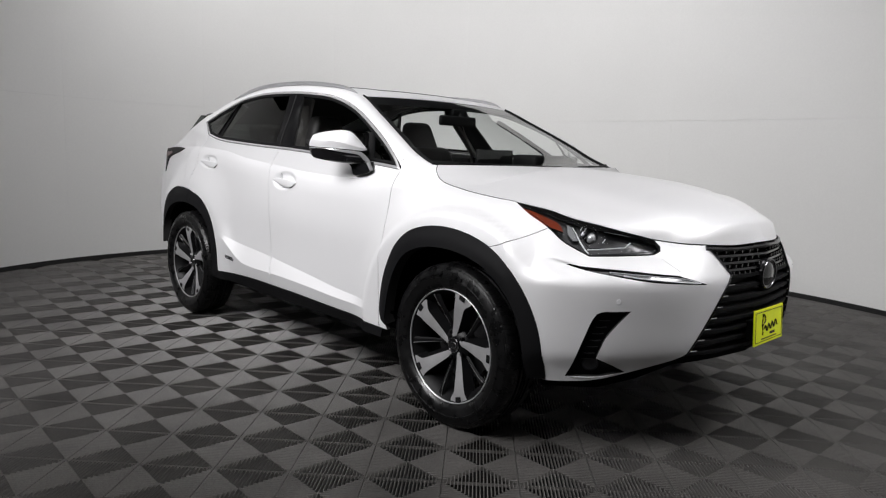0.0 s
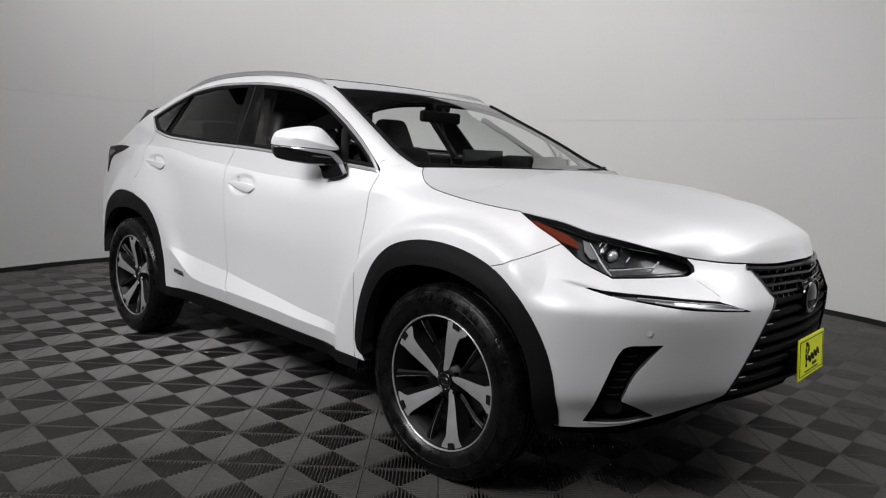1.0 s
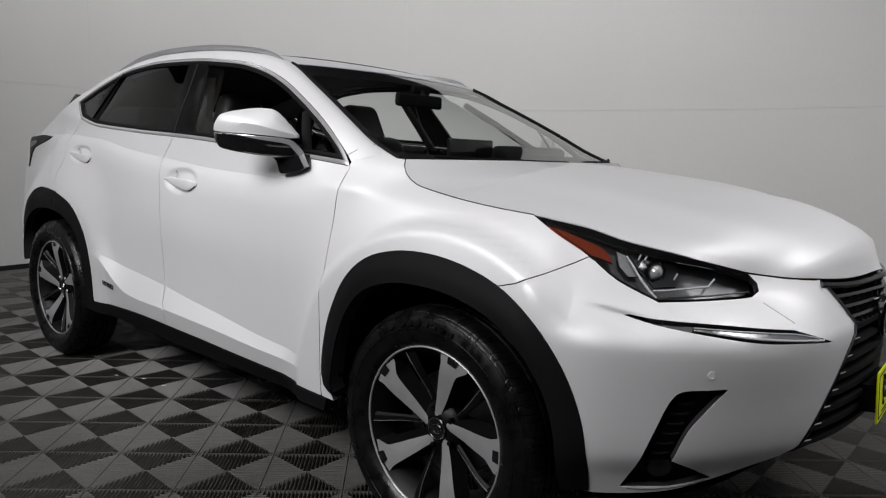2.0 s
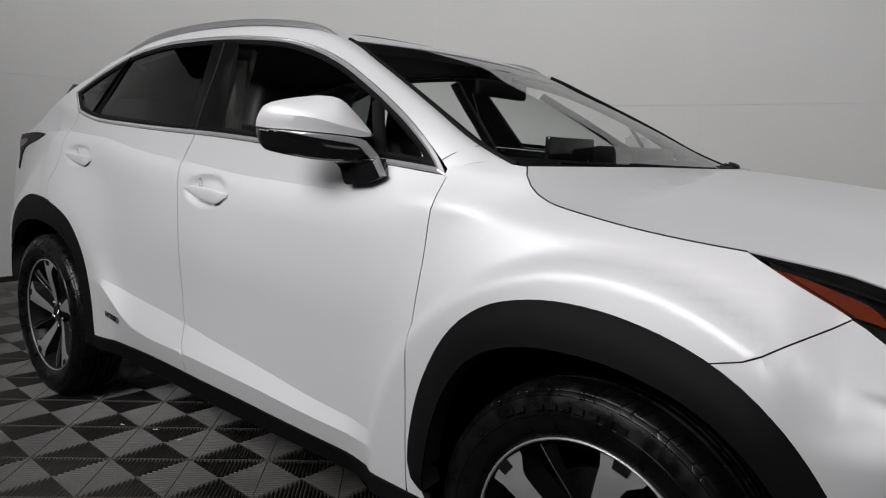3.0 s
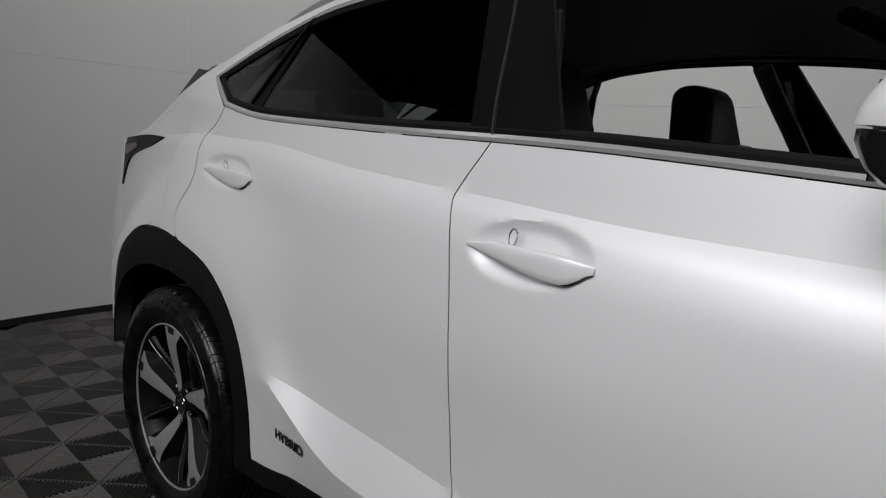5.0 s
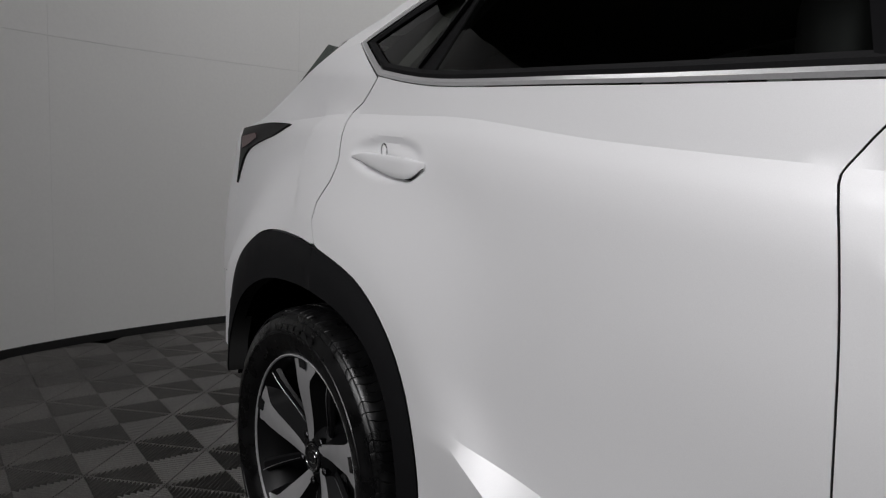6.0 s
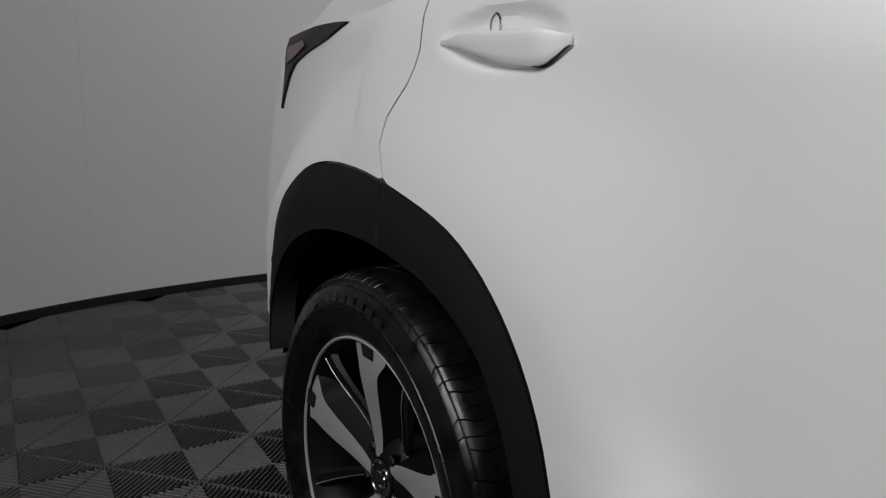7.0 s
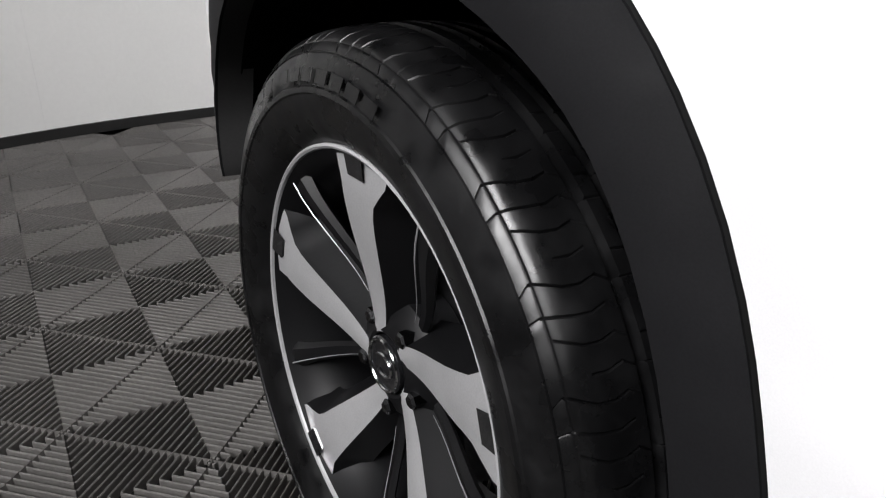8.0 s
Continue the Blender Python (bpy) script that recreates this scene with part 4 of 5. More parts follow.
# bonnet
right_edge = [on_shell(*p) for p in hood_side + curve_through(LAMP_TOP)[1:] + curve_through(NOSE[:3])[1:]]
front_edge = [on_shell(*p) for p in curve_through([(u, z + 0.004) for u, z in NOSE[2:]])]
front_edge = front_edge + [Vector((p.x, -p.y, p.z)) for p in front_edge[::-1][1:]]


def resample(line, n):
    d = [0.0]
    for a, b in zip(line, line[1:]):
        d.append(d[-1] + (b - a).length)
    out = []
    for i in range(n):
        s = d[-1] * i / (n - 1)
        k = min(len(d) - 2, max(j for j in range(len(d)) if d[j] <= s + 1e-9))
        out.append(line[k].lerp(line[k + 1], (s - d[k]) / (d[k + 1] - d[k])))
    return out


N_T, N_S = 40, 41
R_ = resample(right_edge, N_T)
L_ = [Vector((p.x, -p.y, p.z)) for p in R_]
F_ = resample(front_edge, N_S)
B_ = [Vector((R_[0].x + 0.215 * (1 - s * s), R_[0].y * -s, R_[0].z + 0.012 * (1 - s * s))) for s in np.linspace(-1, 1, N_S)]
HOOD_MID = spline([(-0.12, 1.158), (0.0, 1.150), (0.26, 1.124), (0.50, 1.090), (0.69, 1.056), (0.82, 1.016), (0.90, 0.968), (0.94, 0.926), (0.962, 0.890)])
mid_line = []
for i in range(N_T):
    t = i / (N_T - 1)
    p = R_[i].lerp(L_[i], 0.5) + B_[N_S // 2].lerp(F_[N_S // 2], t) - (R_[0].lerp(L_[0], 0.5).lerp(R_[-1].lerp(L_[-1], 0.5), t))
    mid_line.append((p.x, p.z))
flat_mid = spline(sorted(mid_line))
rows = []
for i in range(N_T):
    t = i / (N_T - 1)
    row = []
    for j in range(N_S):
        s = j / (N_S - 1)
        p = R_[i].lerp(L_[i], s) + B_[j].lerp(F_[j], t) - (R_[0].lerp(L_[0], s).lerp(R_[-1].lerp(L_[-1], s), t))
        q = abs(2 * s - 1)
        arch = math.sin(math.pi * min(1, t * 1.02)) ** 0.8
        p.z += (HOOD_MID(p.x) - flat_mid(p.x)) * (1 - q ** 2.4) * smooth(1.0, 0.955, t) + arch * (0.014 * (smooth(0.80, 0.62, q) - smooth(0.62, 0.2, q) * 0.55) * smooth(1.0, 0.55, t))
        row.append(p)
    rows.append(row)
bm = face_out(grid_bm(rows), (0.2, 0, 0.4))
roll_edges(bm, 0.016, 0.003)
part("bonnet", bm, PAINT, car)

# side frame from pillar to roof, roof skin, windscreen
RAIL_EDGE = [(-0.318, -0.742, 1.145), (-0.45, -0.728, 1.193), (-0.61, -0.700, 1.275), (-0.865, -0.648, 1.406), (-1.075, -0.600, 1.505), (-1.27, -0.596, 1.552), (-1.70, -0.598, 1.586), (-2.10, -0.592, 1.576),
             (-2.40, -0.610, 1.528), (-2.60, -0.622, 1.462), (-2.80, -0.630, 1.378), (-3.00, -0.640, 1.292), (-3.20, -0.655, 1.205)]
inner = [on_shell(*p) for p in curve_through(CANT + [(-2.70, 1.350), (-2.85, 1.298), (-3.00, 1.232), (-3.10, 1.196), (-3.20, 1.182)])]
outer = curve_through(RAIL_EDGE)
inner = resample(inner, 80)
outer = resample(outer, 80)
rows = []
for k, (a, b) in enumerate(zip(inner, outer)):
    bulge = Vector((0.0, -0.35, 0.94)) * 0.016
    rows.append([a.lerp(b, t) + bulge * math.sin(math.pi * t) for t in np.linspace(0, 1, 7)])
bm = face_out(grid_bm(rows), (-1.5, 0, 0.9))
roll_edges(bm, 0.02, 0.002)
both("side_frame", bm, PAINT, car)

edge_line = [p for p in curve_through(RAIL_EDGE)]
roof_edge = resample([p for p in edge_line if -2.78 < p.x < -1.07], 26)
rows = []
for p in roof_edge:
    crown = 0.018 - 0.005 * smooth(-1.45, -1.07, p.x)
    power = 2.4 - 0.4 * smooth(-1.5, -1.07, p.x)
    rows.append([Vector((p.x + 0.030 * (1 - s * s) * smooth(-1.6, -1.04, p.x), (p.y + 0.004) * -s, p.z + crown * (1 - abs(s) ** power))) for s in np.linspace(-1, 1, 25)])
bm = face_out(grid_bm(rows), (-1.8, 0, 1.0))
roll_edges(bm, 0.02, 0.003)
part("roof", bm, PAINT, car)
# panoramic roof glass
rows = [[p + Vector((0, 0, 0.004)) for p in r[5:-5]] for r in rows[3:17]]
bm = face_out(grid_bm(rows), (-1.8, 0, 1.0))
roll_edges(bm, 0.006)
part("sunroof", bm, GLOSS_BLACK, car, "dark glass sunroof panel")

screen_edge = resample([p for p in edge_line if p.x > -1.078], 24)


def screen_row(p, n=25, lift=0.0, span=1.0):
    t = (p.x + 0.318) / (-1.075 + 0.318)
    bow, crown = 0.235 * (1 - t) + 0.030 * t, -0.014 * (1 - t) + 0.010 * t
    return [Vector((p.x + bow * (1 - s * s) + lift * 0.5, (p.y + 0.010) * -s, p.z + crown * (1 - s * s) + lift * 0.8)) for s in np.linspace(-span, span, n)]


rows = [screen_row(p) for p in screen_edge]
bm = face_out(grid_bm(rows), (-1.2, 0, 0.8))
screen = part("windscreen", bm, WINDSCREEN, car, "clear curved windscreen")
screen.visible_shadow = False
wide_rows = [screen_row(p, 91, -0.003) for p in screen_edge]
band = [grid_bm([r[k:k + 2] for r in wide_rows]) for k in (0, 89)]
top = [screen_row(p, lift=-0.004) for p in screen_edge[-4:]]
low = [screen_row(p, lift=-0.004) for p in screen_edge[:3]]
bm = merged(*band, grid_bm(top), grid_bm(low))
part("screen_band", bm, PILLAR_BLACK, screen, "black band round the glass")
bm = tube([p + Vector((-0.002, -0.003, 0.002)) for p in screen_edge], 0.007, 6)
both("pillar_trim", bm, TRIM_DARK, car, "black rubber trim along the windscreen")

# cowl and wipers
cowl = [screen_row(Vector((-0.318 + dx, -0.742 + 0.004, 1.145 + dz))) for dx, dz in ((-0.01, 0.0), (0.035, -0.022), (0.07, -0.045))]
part("cowl", face_out(grid_bm(cowl), (-0.3, 0, 0.8)), TRIM_DARK, car)
for y0, y1, name in ((-0.62, -0.02, "wiper"), (0.02, 0.66, "wiper")):
    base = screen_row(Vector((-0.345, -0.738, 1.156)), 41, 0.006)
    pts = [q for q in base if y0 < q.y < y1]
    part(name, merged(tube(pts, 0.006, 6), tube([p + Vector((0.02, 0, 0.004)) for p in pts[len(pts) // 3:]], 0.007, 6)), TRIM_DARK, car, "black wiper blade lying on the cowl")

# side windows; the glass of the far rear door is lowered
DLO = loop_of(curve_through(BELT, 0.025), straight([(-2.455, 1.266), (-2.581, 1.357)]), curve_through([(-0.467, 1.116)] + CANT[1:], 0.025)[::-1])


def inner_outline(loop, wide):
    """An outline drawn in by the given width; where a corner is too tight its points run together."""
    drawn, ok = shrink(loop, wide), []
    for p in drawn:
        near = 1.0
        for a, b in zip(loop, loop[1:] + loop[:1]):
            t = min(1.0, max(0.0, (p - a).dot(b - a) / max(1e-9, (b - a).length_squared)))
            near = min(near, (p - a.lerp(b, t)).length)
        ok.append(near > wide * 0.97)
    n = len(loop)
    return [drawn[next((i + s * d) % n for d in range(n) for s in (1, -1) if ok[(i + s * d) % n])] for i in range(n)]


def band_loop(loop, wide, out):
    """A flat frame of the given width just inside an outline."""
    inner_l = inner_outline(loop, wide)
    bm, n, made = bmesh.new(), len(loop), {}

    def vert(p, lift):
        key = (round(p.x, 5), round(p.y, 5), lift)
        if key not in made:
            made[key] = bm.verts.new(proud(out + lift)(p.x, p.y))
        return made[key]
    a, b = [vert(p, 0.0) for p in loop], [vert(p, 0.0) for p in inner_l]
    m = [vert(q.lerp(r, 0.5), 0.004) for q, r in zip(loop, inner_l)]
    for i in range(n):
        j = (i + 1) % n
        for quad in ((a[i], a[j], m[j], m[i]), (m[i], m[j], b[j], b[i])):
            corners = list(dict.fromkeys(quad))
            if len(corners) > 2:
                bm.faces.new(corners)
    return face_out(bm, (-1.5, 0, 0.8)), loop_of(inner_l)


bm, dlo_in = band_loop(shrink(DLO, 0.001), 0.013, 0.002)
both("window_trim", bm, BRIGHT_TRIM, car, "satin silver trim round the side windows")
bm, dlo_glass = band_loop(dlo_in, 0.016, -0.003)
both("window_seal", bm, TRIM_DARK, car, "black rubber seal")
filler = loop_of(straight([(-0.474, 1.095), (-0.435, 1.095), (-0.428, 1.165), (-0.470, 1.150), (-0.474, 1.095)], 0.02))
both("corner_filler", sheet(filler, proud(-0.003), 0.02, depth=0.0, gap=0.0), PAINT, car)
both("pillar_seam", tube([proud(0.004)(-0.490 + 0.060 * t, 1.150 + 0.036 * t - 0.012 * t * (t - 1)) for t in np.linspace(-0.1, 1.05, 9)], 0.0008, 6), SEAM, car)
both("bonnet_gap", tube([proud(0.0004)(p.x, p.y) for p in hood_side], 0.0016, 6), SEAM, car)


PILLAR_R, PILLAR_F = ((-1.550, 1.16), (-1.684, 1.56)), ((-1.357, 1.155), (-1.560, 1.56))
DIV_R, DIV_F = ((-2.370, 1.235), (-2.200, 1.545)), ((-0.668, 1.120), (-0.778, 1.318))
REAR_EDGE = ((-2.325, 1.20), (-2.205, 1.56))
front_pane = clip(clip(dlo_glass, PILLAR_F[1], PILLAR_F[0]), *DIV_F)
front_sail = clip(dlo_glass, DIV_F[1], DIV_F[0])
rear_pane = clip(clip(dlo_glass, *PILLAR_R), *REAR_EDGE[::-1])
rear_frame = clip(clip(dlo_in, *REAR_EDGE), *DIV_R[::-1])
quarter_pane = clip(dlo_glass, *DIV_R)
pillar = clip(clip(dlo_in, *PILLAR_F), PILLAR_R[1], PILLAR_R[0])
for name, loop, mat, label in (("front_window", front_pane, SIDE_GLASS, "clear front door glass"), ("sail_window", front_sail, SIDE_GLASS, "small clear corner pane"), ("rear_window", rear_pane, PRIVACY, "dark tinted rear door glass"),
                               ("quarter_window", quarter_pane, PRIVACY, "dark tinted quarter glass")):
    pane = sheet(loop, proud(-0.008), 0.06, depth=0.0, gap=0.0)
    for ob in (part(name, pane, mat, car, label),) if name == "rear_window" else both(name, pane, mat, car, label):
        ob.visible_shadow = False
both("window_frame", sheet(rear_frame, proud(-0.004), 0.05, depth=0.012, gap=0.0), TRIM_DARK, car, "black frame behind the rear door glass")
both("pillar_cover", sheet(pillar, proud(0.0), 0.05, depth=0.012, gap=0.0), PILLAR_BLACK, car, "gloss black centre pillar cover")
for (x0, z0), (x1, z1), wide in ((*DIV_R, 0.012), (*DIV_F, 0.017)):
    pts = [proud(-0.004)(x0 + (x1 - x0) * t, z0 + (z1 - z0) * t) for t in np.linspace(0.14, 0.86, 8)]
    both("window_bar", tube(pts, wide, 6, 0.4), TRIM_DARK, car)
# door gap line in the black pillar
bm = tube([proud(0.001)(-1.510 - 0.095 * t, 1.19 + 0.33 * t) for t in np.linspace(0, 1, 9)], 0.003, 4)
both("pillar_gap", bm, SEAM, car)

# roof rails
rail = curve_through([(-1.110, -0.612, 1.508), (-1.17, -0.614, 1.538), (-1.30, -0.616, 1.568), (-1.60, -0.618, 1.598), (-1.95, -0.616, 1.602), (-2.20, -0.614, 1.584), (-2.38, -0.614, 1.542), (-2.46, -0.614, 1.512)], 0.05)
both("roof_rail", tube(rail, [0.009 + 0.008 * math.sin(math.pi * k / (len(rail) - 1)) ** 0.5 for k in range(len(rail))], 8, 0.75), SATIN, car, "satin silver roof rail")

# spoiler and rear glass
rows = []
for x, w, z in ((-2.74, 0.585, 1.420), (-2.85, 0.575, 1.448), (-3.00, 0.565, 1.442), (-3.12, 0.54, 1.425)):
    rows.append([Vector((x + 0.05 * s * s, w * s, z + 0.045 * (1 - abs(s) ** 2.4))) for s in np.linspace(-1, 1, 21)])
bm = face_out(grid_bm(rows), (-2.5, 0, 0.9))
roll_edges(bm, 0.03, 0.004)
part("spoiler", bm, PAINT, car)
fin_pts = [(-2.72, -0.630, 1.43), (-2.84, -0.618, 1.415), (-2.97, -0.600, 1.375), (-3.10, -0.585, 1.30)]
both("spoiler_fin", tube(fin_pts, [0.006, 0.012, 0.013, 0.005], 6, 0.6), TRIM_GREY, car, "grey side fin of the spoiler")
rows = [[Vector((x + 0.10 * s * s, w * s, z)) for s in np.linspace(-1, 1, 17)] for x, w, z in ((-3.10, 0.60, 1.43), (-3.22, 0.63, 1.34), (-3.36, 0.66, 1.24), (-3.47, 0.68, 1.165))]
part("rear_screen", face_out(grid_bm(rows), (-2.8, 0, 1.0)), PRIVACY, car, "dark tinted rear screen").visible_shadow = False

# dark inner body, seen in the gaps and wheel wells
back_loop = [Vector(p) for p in ((-3.20, 0.60), (-3.14, 0.93), (-2.60, 0.97), (-2.15, 0.88), (-2.08, 0.30), (-0.62, 0.30), (-0.57, 0.86), (-0.30, 0.97), (0.10, 0.96), (0.24, 0.97), (-0.02, 1.03), (-0.20, 1.06), (-0.30, 1.13), (-0.45, 1.10), (-1.47, 1.165), (-2.46, 1.245), (-2.9, 1.20), (-3.24, 1.14))]
both("inner_panel", sheet(loop_of(straight([p[:] for p in back_loop] + [back_loop[0][:]], 0.08)), proud(-0.030), 0.10, depth=0.0, gap=0.0), LINER, car)
for wx in WHEEL_X:
    rows = []
    for y in (-0.905, -0.80, -0.62):
        k = 1.0 if y < -0.7 else 0.98
        rows.append([Vector((wx + (p.x - wx) * k, y, p.y * k)) for p in [Vector((q.x, q.y)) for q in arch_in_line[wx] if wx == FR or q.x > wx or q.y > 0.47]])
    bm = grid_bm(rows)
    hub = bm.verts.new((wx, -0.62, 0.34))
    last = bm.verts[:] and [v for v in bm.verts if abs(v.co.y + 0.62) < 1e-4 and v is not hub]
    for a, b in zip(last, last[1:]):
        bm.faces.new((a, b, hub))
    both("wheel_well", face_out(bm, (wx, -1.6, -1.5)), LINER, car)
part("underbody", box_bm(-3.2, 0.45, -0.74, 0.74, 0.29, 0.33, 0.02), LINER, car)

# ---- door mirrors ----


def raw(p):
    """The place that settle() brings to the true place p."""
    p, q = Vector(p), Vector(p)
    for _ in range(6):
        q = q + p - settle(q)
    return q


MIRROR_O, ALONG, AHEAD = Vector((-0.905, -1.033, 0.0)), Vector((0.757, 0.654, 0.0)), Vector((0.654, -0.757, 0.0))


def on_mirror(d, n, z):
    """A place on the mirror: d from its outer end towards the car, n ahead of its rim, z up."""
    return raw(MIRROR_O + ALONG * d + AHEAD * n + Vector((0, 0, z)))


def shell_of(sections):
    bm = bmesh.new()
    vs = [[bm.verts.new(p) for p in s] for s in sections]
    n = len(vs[0])
    for a, b in zip(vs, vs[1:]):
        for k in range(n):
            bm.faces.new((a[k], a[(k + 1) % n], b[(k + 1) % n], b[k]))
    bm.faces.new(vs[0]), bm.faces.new(vs[-1])
    bmesh.ops.recalc_face_normals(bm, faces=bm.faces)
    return bm


# along the mirror from its outer end: lower edge, crease and top of the painted cap, and how far it stands ahead
CAP_D = (0.000, 0.003, 0.010, 0.021, 0.040, 0.075, 0.116, 0.160, 0.193, 0.217, 0.242, 0.269, 0.289)
CAP_LOW, CAP_CREASE, CAP_TOP, CAP_N = [spline(list(zip(CAP_D, row))) for row in (
    (1.2015, 1.2013, 1.2005, 1.1993, 1.1977, 1.1963, 1.1946, 1.1925, 1.1907, 1.1891, 1.1866, 1.1845, 1.1865),
    (1.2035, 1.2080, 1.2130, 1.2190, 1.2250, 1.2295, 1.2290, 1.2245, 1.2175, 1.2115, 1.2059, 1.2002, 1.1945),
    (1.2060, 1.2196, 1.2348, 1.2507, 1.2610, 1.2697, 1.2767, 1.2816, 1.2803, 1.2729, 1.2510, 1.2222, 1.1990),
    (0.002, 0.010, 0.020, 0.031, 0.043, 0.056, 0.064, 0.067, 0.066, 0.062, 0.053, 0.041, 0.030))]
cap_s = []
for d in list(CAP_D[:4]) + list(np.linspace(0.030, 0.289, 22)):
    low, mid, top, n = CAP_LOW(d), CAP_CREASE(d), CAP_TOP(d), CAP_N(d)
    edged = smooth(0.02, 0.15, d)
    ring = [(n * (0.93 - 0.03 * edged), low), (n * (0.975 - 0.01 * edged), low + (mid - low) * 0.5), (n, mid)]
    for k in range(1, 7):
        t = k / 6
        soft = (math.cos(t * math.pi / 2) ** 0.8, math.sin(t * math.pi / 2))
        fold = (1 - t ** 1.35, t)
        a, b = [x + (y - x) * edged * 0.85 for x, y in zip(soft, fold)]
        ring.append((n * (0.25 + 0.75 * a), mid + (top - mid) * b))
    ring += [(-0.004, top - 0.10 * (top - low)), (-0.008, low + 0.5 * (top - low)), (-0.004, low + 0.0005)]
    cap_s.append([on_mirror(d, a, b) for a, b in ring])
LOW_D = (0.002, 0.010, 0.026, 0.060, 0.101, 0.161, 0.201, 0.241, 0.270, 0.293, 0.311)
LOW_TOP, LOW_END, LOW_N = [spline(list(zip(LOW_D, row))) for row in (
    (1.1999, 1.1985, 1.1967, 1.1944, 1.1927, 1.1893, 1.1871, 1.1841, 1.1791, 1.1626, 1.1405),
    (1.1849, 1.1612, 1.1457, 1.1376, 1.1312, 1.1242, 1.1225, 1.1242, 1.1283, 1.1312, 1.1340),
    (0.006, 0.020, 0.034, 0.052, 0.062, 0.066, 0.062, 0.052, 0.044, 0.036, 0.030))]
low_s = []
for d in list(LOW_D[:3]) + list(np.linspace(0.04, 0.311, 20)):
    top, end, n = LOW_TOP(d) - 0.0015, LOW_END(d), LOW_N(d)
    lip = 0.10 + 0.32 * smooth(0.05, 0.24, d)
    mid = top + (end - top) * lip
    ring = [(n * 0.98, top), (n, top - (top - mid) * 0.15), (n * 0.99, mid), (n * 0.86, mid + (end - mid) * 0.16), (n * 0.78, mid + (end - mid) * 0.55), (n * 0.66, mid + (end - mid) * 0.88), (n * 0.52, end)]
    ring += [(n * 0.1, end + 0.002), (-0.006, end + 0.25 * (top - end)), (-0.004, top)]
    low_s.append([on_mirror(d, a, b) for a, b in ring])
# the foot on the door
FOOT = [(-0.7683, -0.890, 1.1160), (-0.700, -0.884, 1.1225), (-0.644, -0.868, 1.1335), (-0.633, -0.864, 1.112), (-0.6231, -0.862, 1.0907), (-0.640, -0.868, 1.080), (-0.6634, -0.876, 1.0710), (-0.705, -0.880, 1.0665), (-0.734, -0.882, 1.0633), (-0.7430, -0.884, 1.069), (-0.7549, -0.886, 1.1036)]
foot_bm = bmesh.new()
ring_a, ring_b = [[foot_bm.verts.new(raw((x + dx, y + dy, z))) for x, y, z in FOOT] for dx, dy in ((0.0, 0.0), (-0.010, 0.062))]
for k in range(len(FOOT)):
    j = (k + 1) % len(FOOT)
    foot_bm.faces.new((ring_a[k], ring_a[j], ring_b[j], ring_b[k]))
foot_bm.faces.new(ring_a), foot_bm.faces.new(ring_b)
bmesh.ops.recalc_face_normals(foot_bm, faces=foot_bm.faces)
bmesh.ops.bevel(foot_bm, geom=foot_bm.edges[:], offset=0.0035, segments=2, affect="EDGES", profile=0.6)
mirror = both("mirror", foot_bm, GLOSS_BLACK, car, "white door mirror with a black foot", 25)
strip_d = np.linspace(0.045, 0.311, 26)
strip_rows = []
for d in strip_d:
    wide = 0.003 + 0.013 * smooth(0.03, 0.25, d) + 0.004 * smooth(0.24, 0.28, d) - 0.004 * smooth(0.29, 0.311, d)
    n, z = LOW_N(d), LOW_TOP(d)
    strip_rows.append([on_mirror(d, n * 0.90, z - 0.0005), on_mirror(d, n + 0.003, z - 0.0012), on_mirror(d - 0.004 * smooth(0.25, 0.3, d), n + 0.0042, z - wide * 0.55), on_mirror(d - 0.012 * smooth(0.262, 0.295, d), n + 0.0022, z - wide)])
for t in np.linspace(0.12, 1, 7):
    edge = Vector((-0.644, -0.868, 1.1335)).lerp(Vector((-0.6231, -0.862, 1.0907)), t)
    wide = 0.010 - 0.004 * t
    strip_rows.append([raw(edge + Vector(o)) for o in ((0.002, 0.012, 0.001), (0.0025, -0.001, 0.001), (-wide * 0.5, -0.0035, -0.001), (-wide, -0.003, -0.003))])
strip_bm = face_out(grid_bm(strip_rows), raw((-0.78, -0.80, 1.12)))
led_bm = merged(*(tube([on_mirror(d, CAP_N(d) * 0.95 + 0.004, CAP_LOW(d) - 0.0065), on_mirror(d + 0.006, CAP_N(d + 0.006) * 0.95 + 0.004, CAP_LOW(d + 0.006) - 0.0065)], 0.0016, 6) for d in (0.016, 0.026, 0.036, 0.058)))
gap_bm = tube([raw((x, y - 0.002, z + 0.0012)) for x, y, z in FOOT[:3]], 0.0010, 6)
glass_bm = grid_bm([[on_mirror(0.02 + 0.20 * t, -0.010, z) for t in np.linspace(0, 1, 6)] for z in (1.150, 1.20, 1.245)])
cap_bm, low_bm = shell_of(cap_s), shell_of(low_s)
for k, m in enumerate(mirror):
    for name, b, mat, label, sharp in (("cap", cap_bm, PAINT, "white painted mirror cap with a crease", 24), ("lower_shell", low_bm, GLOSS_BLACK, "gloss black lower shell", 30), ("edge_strip", strip_bm, BRIGHT_TRIM, "chrome strip along the lower edge", 40),
                                       ("indicator", led_bm, GUIDE, "small bright indicator lights", 38), ("joint", gap_bm, SMOKED, "thin joint above the foot", 38), ("mirror_glass", glass_bm, CHROME, "mirror glass", 38)):
        part(name, mirrored(b) if k else b.copy(), mat, m, label, sharp)

# ---- wheels ----


SIPES = ((0.042, 0.094), (0.050, 0.074), (0.042, 0.087), (0.056, 0.094))


